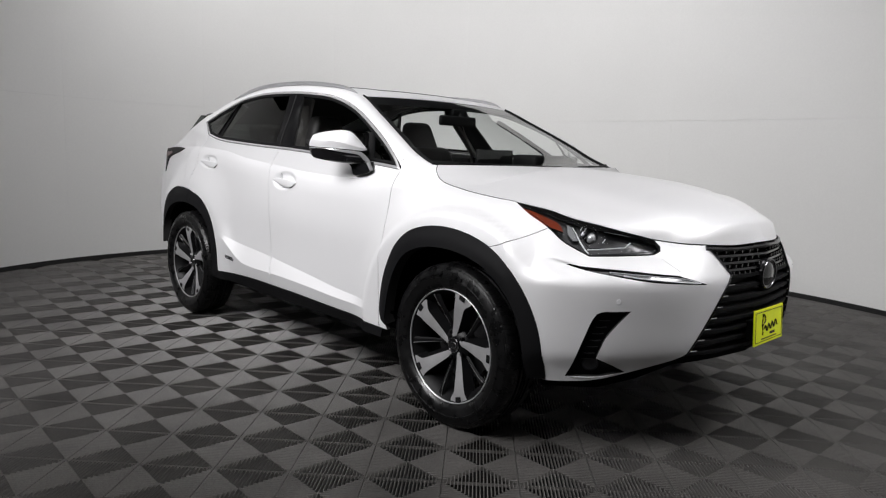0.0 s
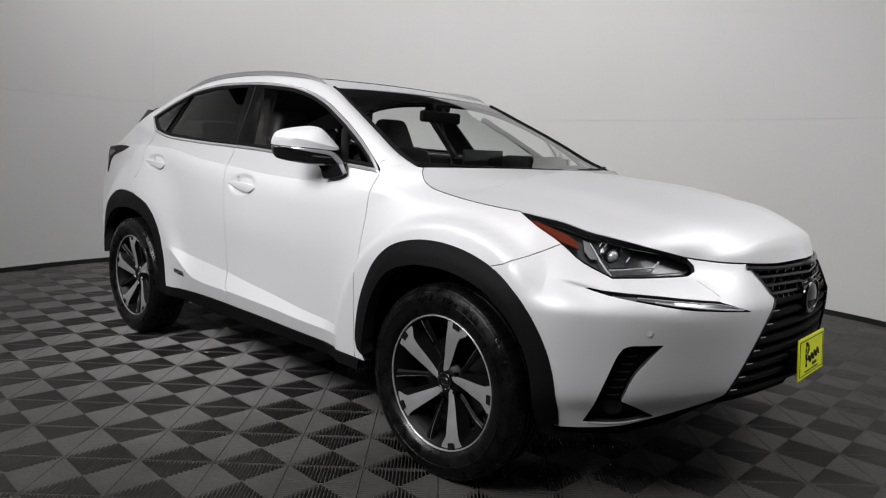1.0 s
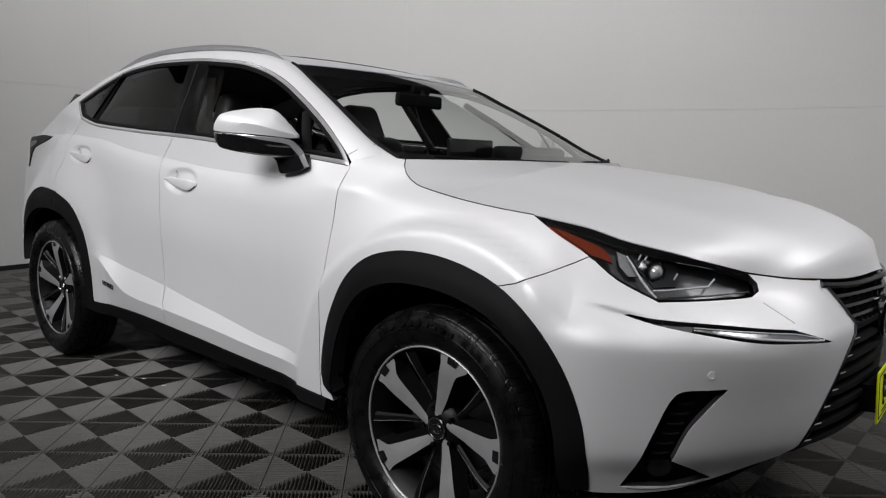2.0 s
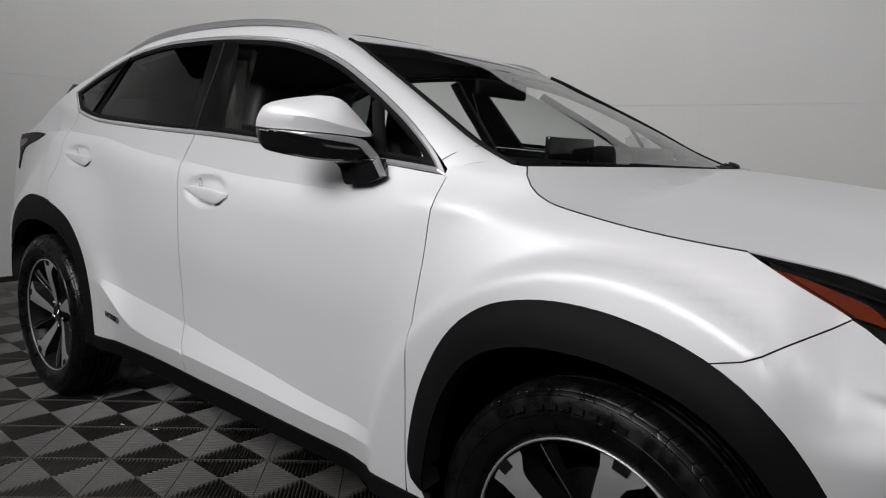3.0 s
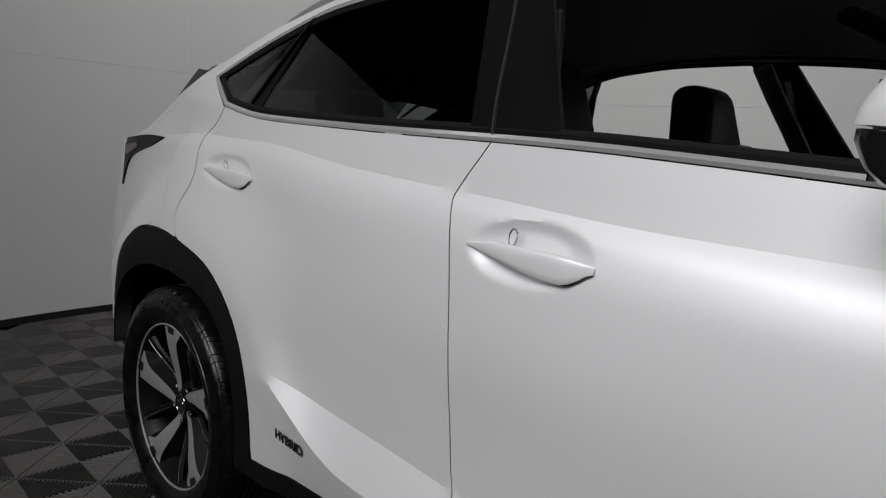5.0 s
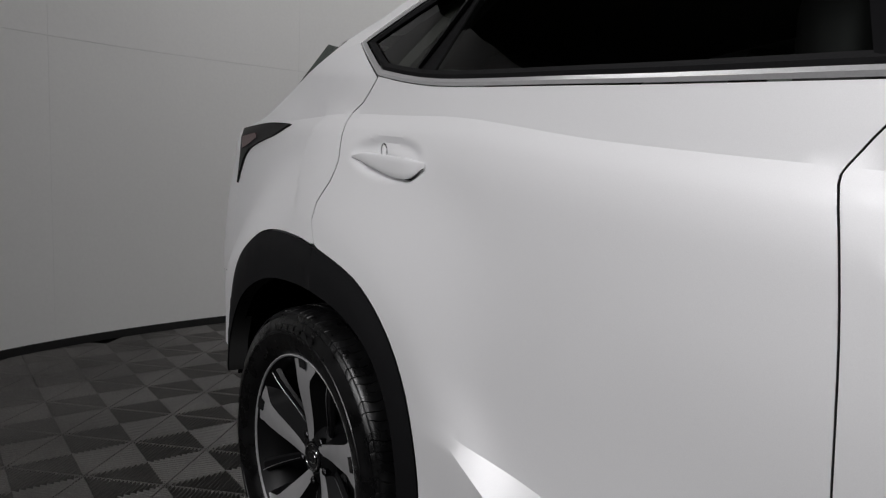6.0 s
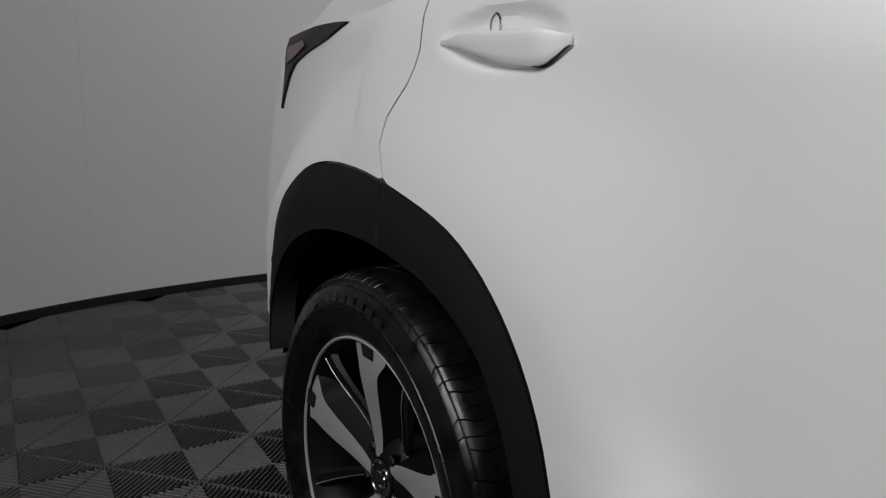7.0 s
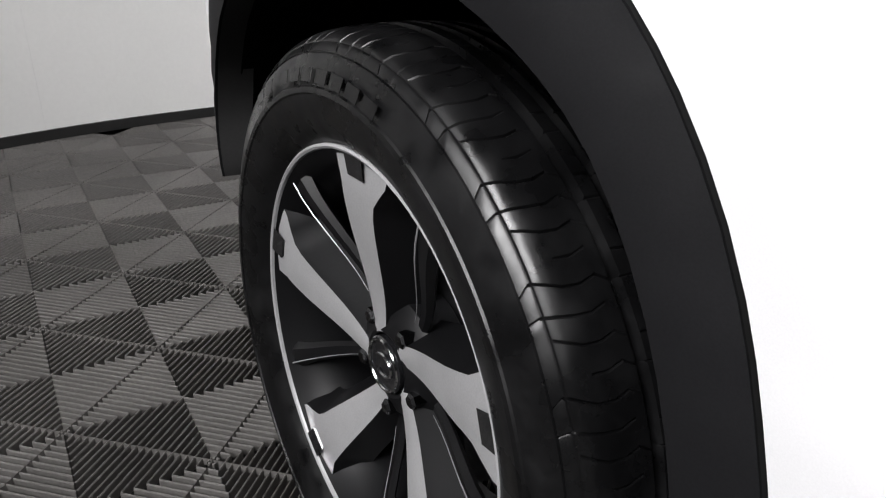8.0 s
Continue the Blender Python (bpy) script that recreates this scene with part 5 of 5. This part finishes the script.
def tyre_bm():
    half = [(0.247, -0.085), (0.258, -0.100), (0.275, -0.110), (0.300, -0.1145), (0.3015, -0.1165), (0.307, -0.1165), (0.3085, -0.1145), (0.325, -0.110), (0.3370, -0.1045), (0.3375, -0.1025), (0.3385, -0.1025), (0.3390, -0.1036), (0.346, -0.098), (0.3468, -0.0962), (0.3478, -0.0960), (0.3486, -0.0955), (0.3535, -0.089),
            (0.3575, -0.078), (0.3595, -0.064), (0.3605, -0.050), (0.3610, -0.040), (0.3530, -0.038), (0.3530, -0.030), (0.3615, -0.028), (0.3620, -0.014), (0.3540, -0.012), (0.3540, -0.006), (0.3620, -0.004)]
    half = [(r, y * 0.95) for r, y in half]
    profile = half + [(r, -y) for r, y in half[::-1]]
    bm, rings = bmesh.new(), []
    turns = [(k * 360 / 112 + d, k, d) for k in range(112) for d in (0.0, 0.22, 0.44, 1.6)]
    steps = len(turns)
    for deg, k, d in turns:
        ring = []
        for i, (r, y) in enumerate(profile):
            cut = 0.0
            if d == 0.22 and r > 0.344 and SIPES[k % 4][0] < abs(y) < SIPES[k % 4][1]:
                cut = 0.0024
            elif d == 0.22 and r > 0.3605 and abs(y) <= 0.040 and k % 3 == (0 if abs(y) > 0.015 else 1):
                cut = 0.003
            hook = 1.1 * smooth(0.060, 0.040, abs(y)) + 1.2 * smooth(0.074, 0.094, abs(y)) * (1 - 0.6 * (k % 2)) if 0.039 < abs(y) < 0.096 else 0.0
            a = radians(deg + 16 * (abs(y) - 0.05) * (1.0 if abs(y) < 0.105 else 0.0) + hook)
            ring.append(bm.verts.new(((r - cut) * math.cos(a), y, (r - cut) * math.sin(a))))
        rings.append(ring)
    n = len(profile)
    for k in range(steps):
        a, b = rings[k], rings[(k + 1) % steps]
        for i in range(n - 1):
            bm.faces.new((a[i], a[i + 1], b[i + 1], b[i]))
    bmesh.ops.recalc_face_normals(bm, faces=bm.faces)
    return bm


def spoke_bm():
    """One machined blade, narrow at the hub and wide at the rim, its flanks falling away into black."""
    face, side = bmesh.new(), bmesh.new()
    rows = []
    for t in np.linspace(0, 1, 15):
        r = 0.038 + (0.243 - 0.038) * t
        y = -0.050 - 0.030 * smooth(0.0, 0.9, t)
        lo = 0.004 - 0.040 * t - 0.026 * smooth(0.74, 0.98, t)
        hi = 0.028 + 0.008 * t + 0.008 * smooth(0.85, 1.0, t)
        rows.append([(r * math.cos(a), y - 0.003 * (1 - abs(q)), r * math.sin(a)) for q in (-1, -0.35, 0.35, 1) for a in (((lo + hi) / 2 + (hi - lo) / 2 * q) / r,)])
    vs = [[face.verts.new(p) for p in row] for row in rows]
    for a, b in zip(vs, vs[1:]):
        for k in range(3):
            face.faces.new((a[k], a[k + 1], b[k + 1], b[k]))
    for edge, spread in ((0, -0.020), (3, 0.020)):
        s = []
        for row in rows:
            x, y, z = row[edge]
            r, a = math.hypot(x, z), math.atan2(z, x)
            s.append([side.verts.new(p) for p in ((x, y, z), (r * math.cos(a + spread * 0.2 / r), y + 0.012, r * math.sin(a + spread * 0.2 / r)), (r * math.cos(a + spread / r), y + 0.045, r * math.sin(a + spread / r)))])
        for a, b in zip(s, s[1:]):
            for k in range(2):
                side.faces.new((a[k], a[k + 1], b[k + 1], b[k]))
    bmesh.ops.recalc_face_normals(face, faces=face.faces)
    if sum(f.normal.y for f in face.faces) > 0:
        bmesh.ops.reverse_faces(face, faces=face.faces)
    bmesh.ops.recalc_face_normals(side, faces=side.faces)
    return face, side


def wheel_meshes():
    out = {}
    out["wheel"] = mesh_of(revolve([(0.235, 0.09), (0.225, 0.06), (0.205, 0.02), (0.205, -0.02), (0.215, -0.05), (0.232, -0.072), (0.2440, -0.085)], 64), "wheel", SATIN_BLACK)
    out["rim_lip"] = mesh_of(revolve([(0.2435, -0.080), (0.2450, -0.0880), (0.2475, -0.0898), (0.2502, -0.0885), (0.2505, -0.080)], 72), "rim_lip", MACHINED)
    out["tyre"] = mesh_of(tyre_bm(), "tyre", RUBBER, 30)
    face, side = spoke_bm()
    out["spoke"], out["spoke_flank"] = mesh_of(face, "spoke", MACHINED), mesh_of(side, "spoke_flank", SATIN_BLACK)
    out["hub"] = mesh_of(revolve([(0.078, 0.01), (0.075, -0.030), (0.060, -0.046), (0.040, -0.052), (0.036, -0.050)], 36), "hub", SATIN_BLACK)
    out["centre_cap"] = mesh_of(revolve([(0.034, -0.045), (0.034, -0.0545), (0.0315, -0.0570), (0.028, -0.0548), (0.012, -0.0556), (0.0005, -0.0560)], 32), "centre_cap", GLOSS_BLACK)
    ring = tube([(0.0305 * math.cos(a), -0.0565, 0.0305 * math.sin(a)) for a in np.linspace(0, 2 * math.pi, 29)], 0.0018, 6, up=(0, 1, 0))
    mark = tube([(0.018 * math.cos(a), -0.0565, 0.013 * math.sin(a)) for a in np.linspace(-2.2, 2.4, 15)], 0.002, 6, up=(0, 1, 0))
    out["cap_ring"] = mesh_of(merged(ring, mark), "cap_ring", CHROME)
    nut = revolve([(0.0005, -0.056), (0.007, -0.056), (0.0095, -0.053), (0.0105, -0.030)], 6)
    out["lug_nut"] = mesh_of(nut, "lug_nut", SMOKED, 20)
    pts = [(rr * math.cos(w), yy, rr * math.sin(w)) for rr, yy in ((0.3125, -0.1134), (0.3250, -0.1098)) for w in (0, radians(4.0))]
    b = bmesh.new()
    lo_, hi_ = [b.verts.new(p) for p in (pts[0], pts[1], pts[3], pts[2])], [b.verts.new((p[0], p[1] - 0.0006, p[2])) for p in (pts[0], pts[1], pts[3], pts[2])]
    b.faces.new(hi_)
    for q in range(4):
        b.faces.new((lo_[q], lo_[(q + 1) % 4], hi_[(q + 1) % 4], hi_[q]))
    bmesh.ops.recalc_face_normals(b, faces=b.faces)
    out["sidewall_bar"] = mesh_of(b, "sidewall_bar", RUBBER, 20)
    notch = bmesh.new()
    rows = []
    for r, y in ((0.219, -0.0795), (0.222, -0.0845), (0.2445, -0.0875), (0.2470, -0.0835)):
        k = 0.6 if r < 0.221 else 1.0
        rows.append([notch.verts.new((r * math.cos(a), y, r * math.sin(a))) for a in ((-0.006 + q * 0.017 * k) / 0.235 for q in (-1, -0.8, 0.8, 1))])
    for p, q in zip(rows, rows[1:]):
        for k in range(3):
            notch.faces.new((p[k], p[k + 1], q[k + 1], q[k]))
    out["notch"] = mesh_of(face_out(notch, (0.23, 0.1, 0)), "notch", GLOSS_BLACK)
    thin = tube([(r * math.cos(0.66 + 0.10 * (r - 0.05) / 0.2), -0.041 - 0.040 * smooth(0.06, 0.24, r), r * math.sin(0.66 + 0.10 * (r - 0.05) / 0.2)) for r in np.linspace(0.085, 0.236, 8)], [0.0003, 0.0004, 0.0005, 0.0006, 0.0007, 0.0008, 0.001, 0.0011], 6, 0.8, up=(0, 1, 0))
    out["accent_line"] = mesh_of(thin, "accent_line", SATIN)
    out["brake_disc"] = mesh_of(revolve([(0.07, 0.030), (0.07, 0.012), (0.158, 0.012), (0.158, 0.034), (0.07, 0.034)], 48), "brake_disc", BRAKE)
    cal = revolve([(0.10, 0.05), (0.10, -0.012), (0.172, -0.012), (0.172, 0.05)], 40)
    bmesh.ops.delete(cal, geom=[f for f in cal.faces if not (-0.5 < math.atan2(f.calc_center_median().z, f.calc_center_median().x) < 0.35)], context="FACES")
    out["caliper"] = mesh_of(cal, "caliper", BRAKE)
    accent = tube([(r * math.cos(0.62 + 0.10 * (r - 0.05) / 0.2), -0.030 - 0.040 * smooth(0.06, 0.24, r), r * math.sin(0.62 + 0.10 * (r - 0.05) / 0.2)) for r in np.linspace(0.075, 0.232, 8)], [0.008, 0.009, 0.010, 0.011, 0.012, 0.013, 0.015, 0.018], 6, 0.6, up=(0, 1, 0))
    out["inner_spoke"] = mesh_of(accent, "inner_spoke", SATIN_BLACK)
    return out


WM = wheel_meshes()
for wx, wy, turn, label in ((FR, -0.818, 73.5, "front"), (RR, -0.818, 92.0, "rear"), (FR, 0.818, 20.0, "front"), (RR, 0.818, 50.0, "rear")):
    place = Matrix.Translation((wx, wy, HUB_Z)) @ Matrix.Rotation(0 if wy < 0 else math.pi, 4, "Z")
    wheel = new("wheel", WM["wheel"])
    wheel.parent = car
    wheel.matrix_local = place
    tagged(wheel, "five-spoke machined alloy wheel with black pockets")
    for name in ("tyre", "rim_lip", "hub", "centre_cap", "cap_ring", "brake_disc", "caliper"):
        ob = new(name, WM[name])
        ob.parent = wheel
        if name == "tyre":
            tagged(ob, "black all-season tyre with scuffed sidewall")
    for k in range(9):
        bar = new("sidewall_bar", WM["sidewall_bar"])
        bar.parent = wheel
        bar.matrix_local = Matrix.Rotation(-radians(120 - 5.4 * k - (3.0 if k > 1 else 0.0)), 4, "Y")
    for k in range(5):
        spin = Matrix.Rotation(-radians(turn + 72 * k), 4, "Y")
        for name in ("spoke", "spoke_flank", "inner_spoke", "notch", "accent_line"):
            ob = new(name, WM[name])
            ob.parent = wheel
            ob.matrix_local = spin
        nut = new("lug_nut", WM["lug_nut"])
        nut.parent = wheel
        a = radians(turn + 72 * k + 36)
        nut.matrix_local = Matrix.Translation((0.057 * math.cos(a), 0, 0.057 * math.sin(a)))

scrap = box_bm(-0.007, 0.007, -0.004, 0.004, -0.0015, 0.0015, 0.001, 1)
scrap.transform(Matrix.Translation((-2.572, -0.836, 0.7095)) @ Matrix.Rotation(radians(14), 4, "Y") @ Matrix.Rotation(radians(60), 4, "Z"))
scrap_ob = part("paper_scrap", scrap, PAINT, None, "tiny white scrap stuck in the tread")
scrap_ob.parent = car

# ---- badge lettering ----
text = bpy.data.curves.new("lettering", "FONT")
text.body, text.size, text.extrude, text.bevel_depth = "HYBRID", 0.034, 0.0012, 0.0003
text.align_x, text.align_y = "CENTER", "CENTER"
text.materials.append(SMOKED)
p, q = settle(on_shell(-2.068, 0.506)), settle(on_shell(-1.911, 0.500))
letters = new("lettering", text)
letters.parent = car
along = (q - p).normalized()
up_ = (settle(on_shell(-1.99, 0.52)) - settle(on_shell(-1.99, 0.48))).normalized()
nrm = along.cross(up_).normalized()
rot = Matrix((along, nrm.cross(along), nrm)).transposed().to_4x4()
letters.matrix_local = Matrix.Translation((p + q) / 2 + nrm * 0.003) @ rot
tagged(letters, "small smoked chrome lettering on the rear door")

# ---- cabin ----


def cushion(x0, x1, y0, y1, z0, z1, r, lean=0.0, seg=4):
    bm = box_bm(x0, x1, y0, y1, z0, z1, r, seg)
    if lean:
        for v in bm.verts:
            v.co.x -= (v.co.z - z0) * math.tan(radians(lean))
    return bm


def slid(bm, back):
    bm.transform(Matrix.Translation((-back, 0, 0)))
    return bm


# the passenger's seat stands further back than the driver's
for y, back in ((-0.37, 0.07), (0.37, 0.0)):
    seat = part("front_seat", slid(cushion(-1.44, -0.92, y - 0.25, y + 0.25, 0.52, 0.70, 0.06), back), LEATHER, car, "black leather front seat")
    part("backrest", slid(merged(cushion(-1.50, -1.36, y - 0.24, y + 0.24, 0.66, 1.24, 0.06, 20), cushion(-1.48, -1.30, y - 0.26, y - 0.18, 0.70, 1.08, 0.035, 18), cushion(-1.48, -1.30, y + 0.18, y + 0.26, 0.70, 1.08, 0.035, 18)), back), LEATHER, seat)
    rest = cushion(-1.725, -1.60, y - 0.145, y + 0.145, 1.175, 1.415, 0.05, 8)
    for v in rest.verts:
        v.co.y = y + (v.co.y - y) * (1.12 - 0.42 * smooth(1.18, 1.40, v.co.z))
    part("headrest", slid(rest, back), LEATHER, seat)
    part("seat_base", slid(box_bm(-1.42, -0.94, y - 0.20, y + 0.20, 0.32, 0.54, 0.02), back), TRIM_DARK, seat)
    part("post", slid(merged(tube([(-1.62, y - 0.06, 1.18), (-1.65, y - 0.06, 1.28)], 0.007), tube([(-1.62, y + 0.06, 1.18), (-1.65, y + 0.06, 1.28)], 0.007)), back), CHROME, seat)
rear = part("rear_seat", cushion(-2.15, -1.62, -0.62, 0.62, 0.50, 0.72, 0.07), LEATHER, car, "black leather rear bench")
part("backrest", cushion(-2.26, -2.12, -0.62, 0.62, 0.66, 1.22, 0.06, 20), LEATHER, rear)
for y in (-0.40, 0.40):
    part("headrest", cushion(-2.44, -2.35, y - 0.12, y + 0.12, 1.20, 1.35, 0.04, 10), LEATHER, rear)
dash_rows = []
for x, z in ((-0.28, 1.140), (-0.45, 1.156), (-0.58, 1.150), (-0.66, 1.105), (-0.68, 1.00), (-0.62, 0.85), (-0.55, 0.70)):
    dash_rows.append([Vector((x + 0.16 * (1 - s * s), 0.74 * s, z + (0.012 if abs(s - 0.5) < 0.25 and z > 1.1 else 0.0))) for s in np.linspace(-1, 1, 25)])
dash = part("dashboard", face_out(grid_bm(dash_rows), (-0.2, 0, 0.8)), TRIM_DARK, car, "black dashboard with a screen and binnacle")
part("binnacle", box_bm(-0.66, -0.46, 0.20, 0.56, 1.10, 1.205, 0.03, 3), TRIM_DARK, dash)
part("centre_screen", box_bm(-0.62, -0.60, -0.15, 0.15, 1.125, 1.225, 0.006), GLOSS_BLACK, dash, "flat black centre screen")
part("console", box_bm(-1.25, -0.55, -0.13, 0.13, 0.35, 0.72, 0.03, 3), TRIM_DARK, car)
wheel_ring = [Vector((-0.80 + 0.185 * math.cos(a) * 0.38, 0.37 + 0.185 * math.sin(a), 1.00 + 0.185 * math.cos(a) * 0.92)) for a in np.linspace(0, 2 * math.pi, 33)]
sw = part("steering_wheel", tube(wheel_ring, 0.016, 8), LEATHER, car, "black leather steering wheel")
part("boss", merged(cushion(-0.82, -0.76, 0.29, 0.45, 0.94, 1.05, 0.02), tube([(-0.80, 0.19, 1.0), (-0.80, 0.55, 1.0)], 0.014), tube([(-0.79, 0.37, 1.0), (-0.86, 0.37, 0.83)], 0.014)), TRIM_DARK, sw)
part("steering_column", tube([(-0.78, 0.37, 0.98), (-0.50, 0.37, 0.92)], 0.035), TRIM_DARK, car)
mirror_in = part("rear_view_mirror", box_bm(-0.900, -0.872, -0.19, 0.11, 1.362, 1.424, 0.014, 3), TRIM_DARK, car, "black rear-view mirror behind the windscreen")
part("stalk", merged(tube([(-0.885, 0.0, 1.41), (-0.92, 0.0, 1.45)], 0.012), box_bm(-0.99, -0.905, -0.06, 0.06, 1.425, 1.468, 0.012)), TRIM_DARK, mirror_in)
# headliner, inner pillars, floor
rows = [[Vector((p.x, (p.y + 0.03) * -s, p.z - 0.045 + 0.03 * (1 - s * s))) for s in np.linspace(-1, 1, 13)] for p in roof_edge]
part("headliner", face_out(grid_bm(rows), (-1.8, 0, 3.0)), HEADLINER, car)
for a, b, r in (((-1.50, -0.760, 1.18), (-1.61, -0.600, 1.50), 0.038), ((-2.51, -0.76, 1.22), (-2.33, -0.62, 1.48), 0.05), ((-0.50, -0.700, 1.06), (-1.08, -0.545, 1.420), 0.028)):
    both("inner_pillar", tube([Vector(a).lerp(Vector(b), t) for t in (0, 0.35, 0.7, 1)], r, 8, 0.6), TRIM_GREY if r > 0.03 else TRIM_DARK, car)
both("seat_belt", tube([(-1.555, -0.668, 1.46), (-1.50, -0.72, 1.20), (-1.44, -0.72, 0.8)], 0.022, 6, 0.12), TRIM_GREY, car, "grey seat belt on the centre pillar")
for x0, x1 in ((-1.46, -0.52), (-2.38, -1.58)):
    rows = [[Vector((x, -belt_w(x) + d, belt_z(x) - h)) for x in np.linspace(x0, x1, 12)] for d, h in ((0.03, 0.012), (0.075, 0.03), (0.10, 0.10), (0.11, 0.4), (0.10, 0.75))]
    both("door_card", face_out(grid_bm(rows), (-1.5, -2.0, 0.8)), TRIM_DARK, car)
part("cabin_floor", box_bm(-3.1, -0.35, -0.74, 0.74, 0.30, 0.34), TRIM_DARK, car)
part("firewall", box_bm(-0.40, -0.36, -0.72, 0.72, 0.30, 1.10), TRIM_DARK, car)
part("parcel_shelf", box_bm(-3.15, -2.42, -0.68, 0.68, 1.08, 1.11, 0.01), TRIM_DARK, car)
part("load_bay", box_bm(-3.30, -2.50, -0.66, 0.66, 0.45, 0.52), TRIM_DARK, car)

# ---- the floor of ribbed plastic tiles ----
TILE_O, TILE_U, TILE_V = Vector((0.9836, -0.0775)), Vector((0.1998, -0.0046)), Vector((0.0046, 0.1998))
floor = tagged(part("floor", box_bm(-9.2, 7.2, -7.2, 6.2, -0.06, -0.021), UNDERLAY, None, "dark grey ribbed plastic tile floor in a checker of rib directions"), category="floor", kind="structure")
RIBS = 21


def tile_bm():
    """Four triangles of ribs, each at right angles to its own edge of the tile."""
    bm = bmesh.new()
    corners = [TILE_U, TILE_V, -TILE_U, -TILE_V]
    for k in range(4):
        a, b = corners[k], corners[(k + 1) % 4]
        mid = (a + b) / 2
        along, inward = (b - a) / 2, -mid
        for i in range(RIBS):
            s = (2 * i + 1) / RIBS - 1
            h = 0.25 / RIBS
            deep = max(0.04, 1 - abs(s) - 0.005)
            lines = []
            for d, drop in ((-h, 0.020), (-h, 0.0022), (-h * 0.30, 0.0), (h * 0.30, 0.0), (h, 0.0022), (h, 0.020)):
                p0 = mid + along * (s + d) + inward * 0.010
                p1 = mid + along * (s + d) + inward * min(deep, 1 - abs(s + d) + 0.01)
                lines.append([bm.verts.new((p0.x, p0.y, -drop)), bm.verts.new((p1.x, p1.y, -drop))])
            for m, n in zip(lines, lines[1:]):
                bm.faces.new((m[0], n[0], n[1], m[1]))
            bm.faces.new([q[0] for q in lines])
        side = Vector((-along.y, along.x)).normalized() * 0.0014
        a2, b2 = mid - along + inward * 0.006, mid + along + inward * 0.006
        q = [bm.verts.new((p.x, p.y, h)) for p, h in ((a2 - side, -0.012), (b2 - side, -0.012), (b2, -0.0006), (a2, -0.0006), (a2 + side, -0.012), (b2 + side, -0.012))]
        bm.faces.new((q[0], q[1], q[2], q[3])), bm.faces.new((q[3], q[2], q[5], q[4]))
    bm.normal_update()
    for f in bm.faces:
        if f.normal.z < -0.01:
            f.normal_flip()
    bm.normal_update()
    up = sum(f.normal.z for f in bm.faces)
    if up < 0:
        bmesh.ops.reverse_faces(bm, faces=bm.faces)
    return bm


tile_mesh = mesh_of(tile_bm(), "tile", TILE, 20)
far = []
for i in range(-42, 22):
    for j in range(-26, 24):
        if (i + j) % 2:
            continue
        c = TILE_O + TILE_U * i + TILE_V * j
        d = Vector((c.x - BOOTH_X, c.y - BOOTH_Y))
        rim = booth(math.degrees(math.atan2(d.y, d.x)))
        behind_wall = d.length > Vector((rim.x - BOOTH_X, rim.y - BOOTH_Y)).length + 0.1 and not (c.y < 0.0 and c.x > -4.2)
        if behind_wall or c.y < -4.5 or c.x > 4.5:
            continue
        score = abs(c.y + 1.3) + 0.35 * abs(c.x + 1.5) + (0.8 if -2.4 < c.x < 0.4 and abs(c.y) < 0.7 else 0)
        far.append((score, c))
far.sort(key=lambda s: s[0])
near, far = far[:300], far[300:]
for _, c in near:
    ob = new("tile", tile_mesh)
    ob.parent = floor
    ob.location = (c.x, c.y, 0)
vs = np.array([v.co[:] for v in tile_mesh.vertices])
fs = [list(p.vertices) for p in tile_mesh.polygons]
all_v, all_f = [], []
for k, (_, c) in enumerate(far):
    all_v += (vs + np.array((c.x, c.y, 0))).tolist()
    all_f += [[i + k * len(vs) for i in f] for f in fs]
rest = bpy.data.meshes.new("tiles")
rest.from_pydata(all_v, [], all_f)
rest.materials.append(TILE)
rest_ob = new("tiles", rest)
rest_ob.parent = floor
tagged(rest_ob, kind="stuff")

# small white flecks of paper lying on the tiles
fleck_bm = box_bm(-0.011, 0.011, -0.004, 0.004, 0.0, 0.0014, 0.0005, 1)
fleck_mesh = mesh_of(fleck_bm, "paper_fleck", WALL)
for x, y, turn in ((-2.101, -0.849, 10), (-1.962, -0.779, 35), (-1.810, -0.759, 80)):
    fleck = new("paper_fleck", fleck_mesh)
    fleck.matrix_world = pose(x, y, 0.0002, 0, 0, turn)
    tagged(fleck, "tiny white fleck of paper on the tiles", "paper", "flecks on the floor")
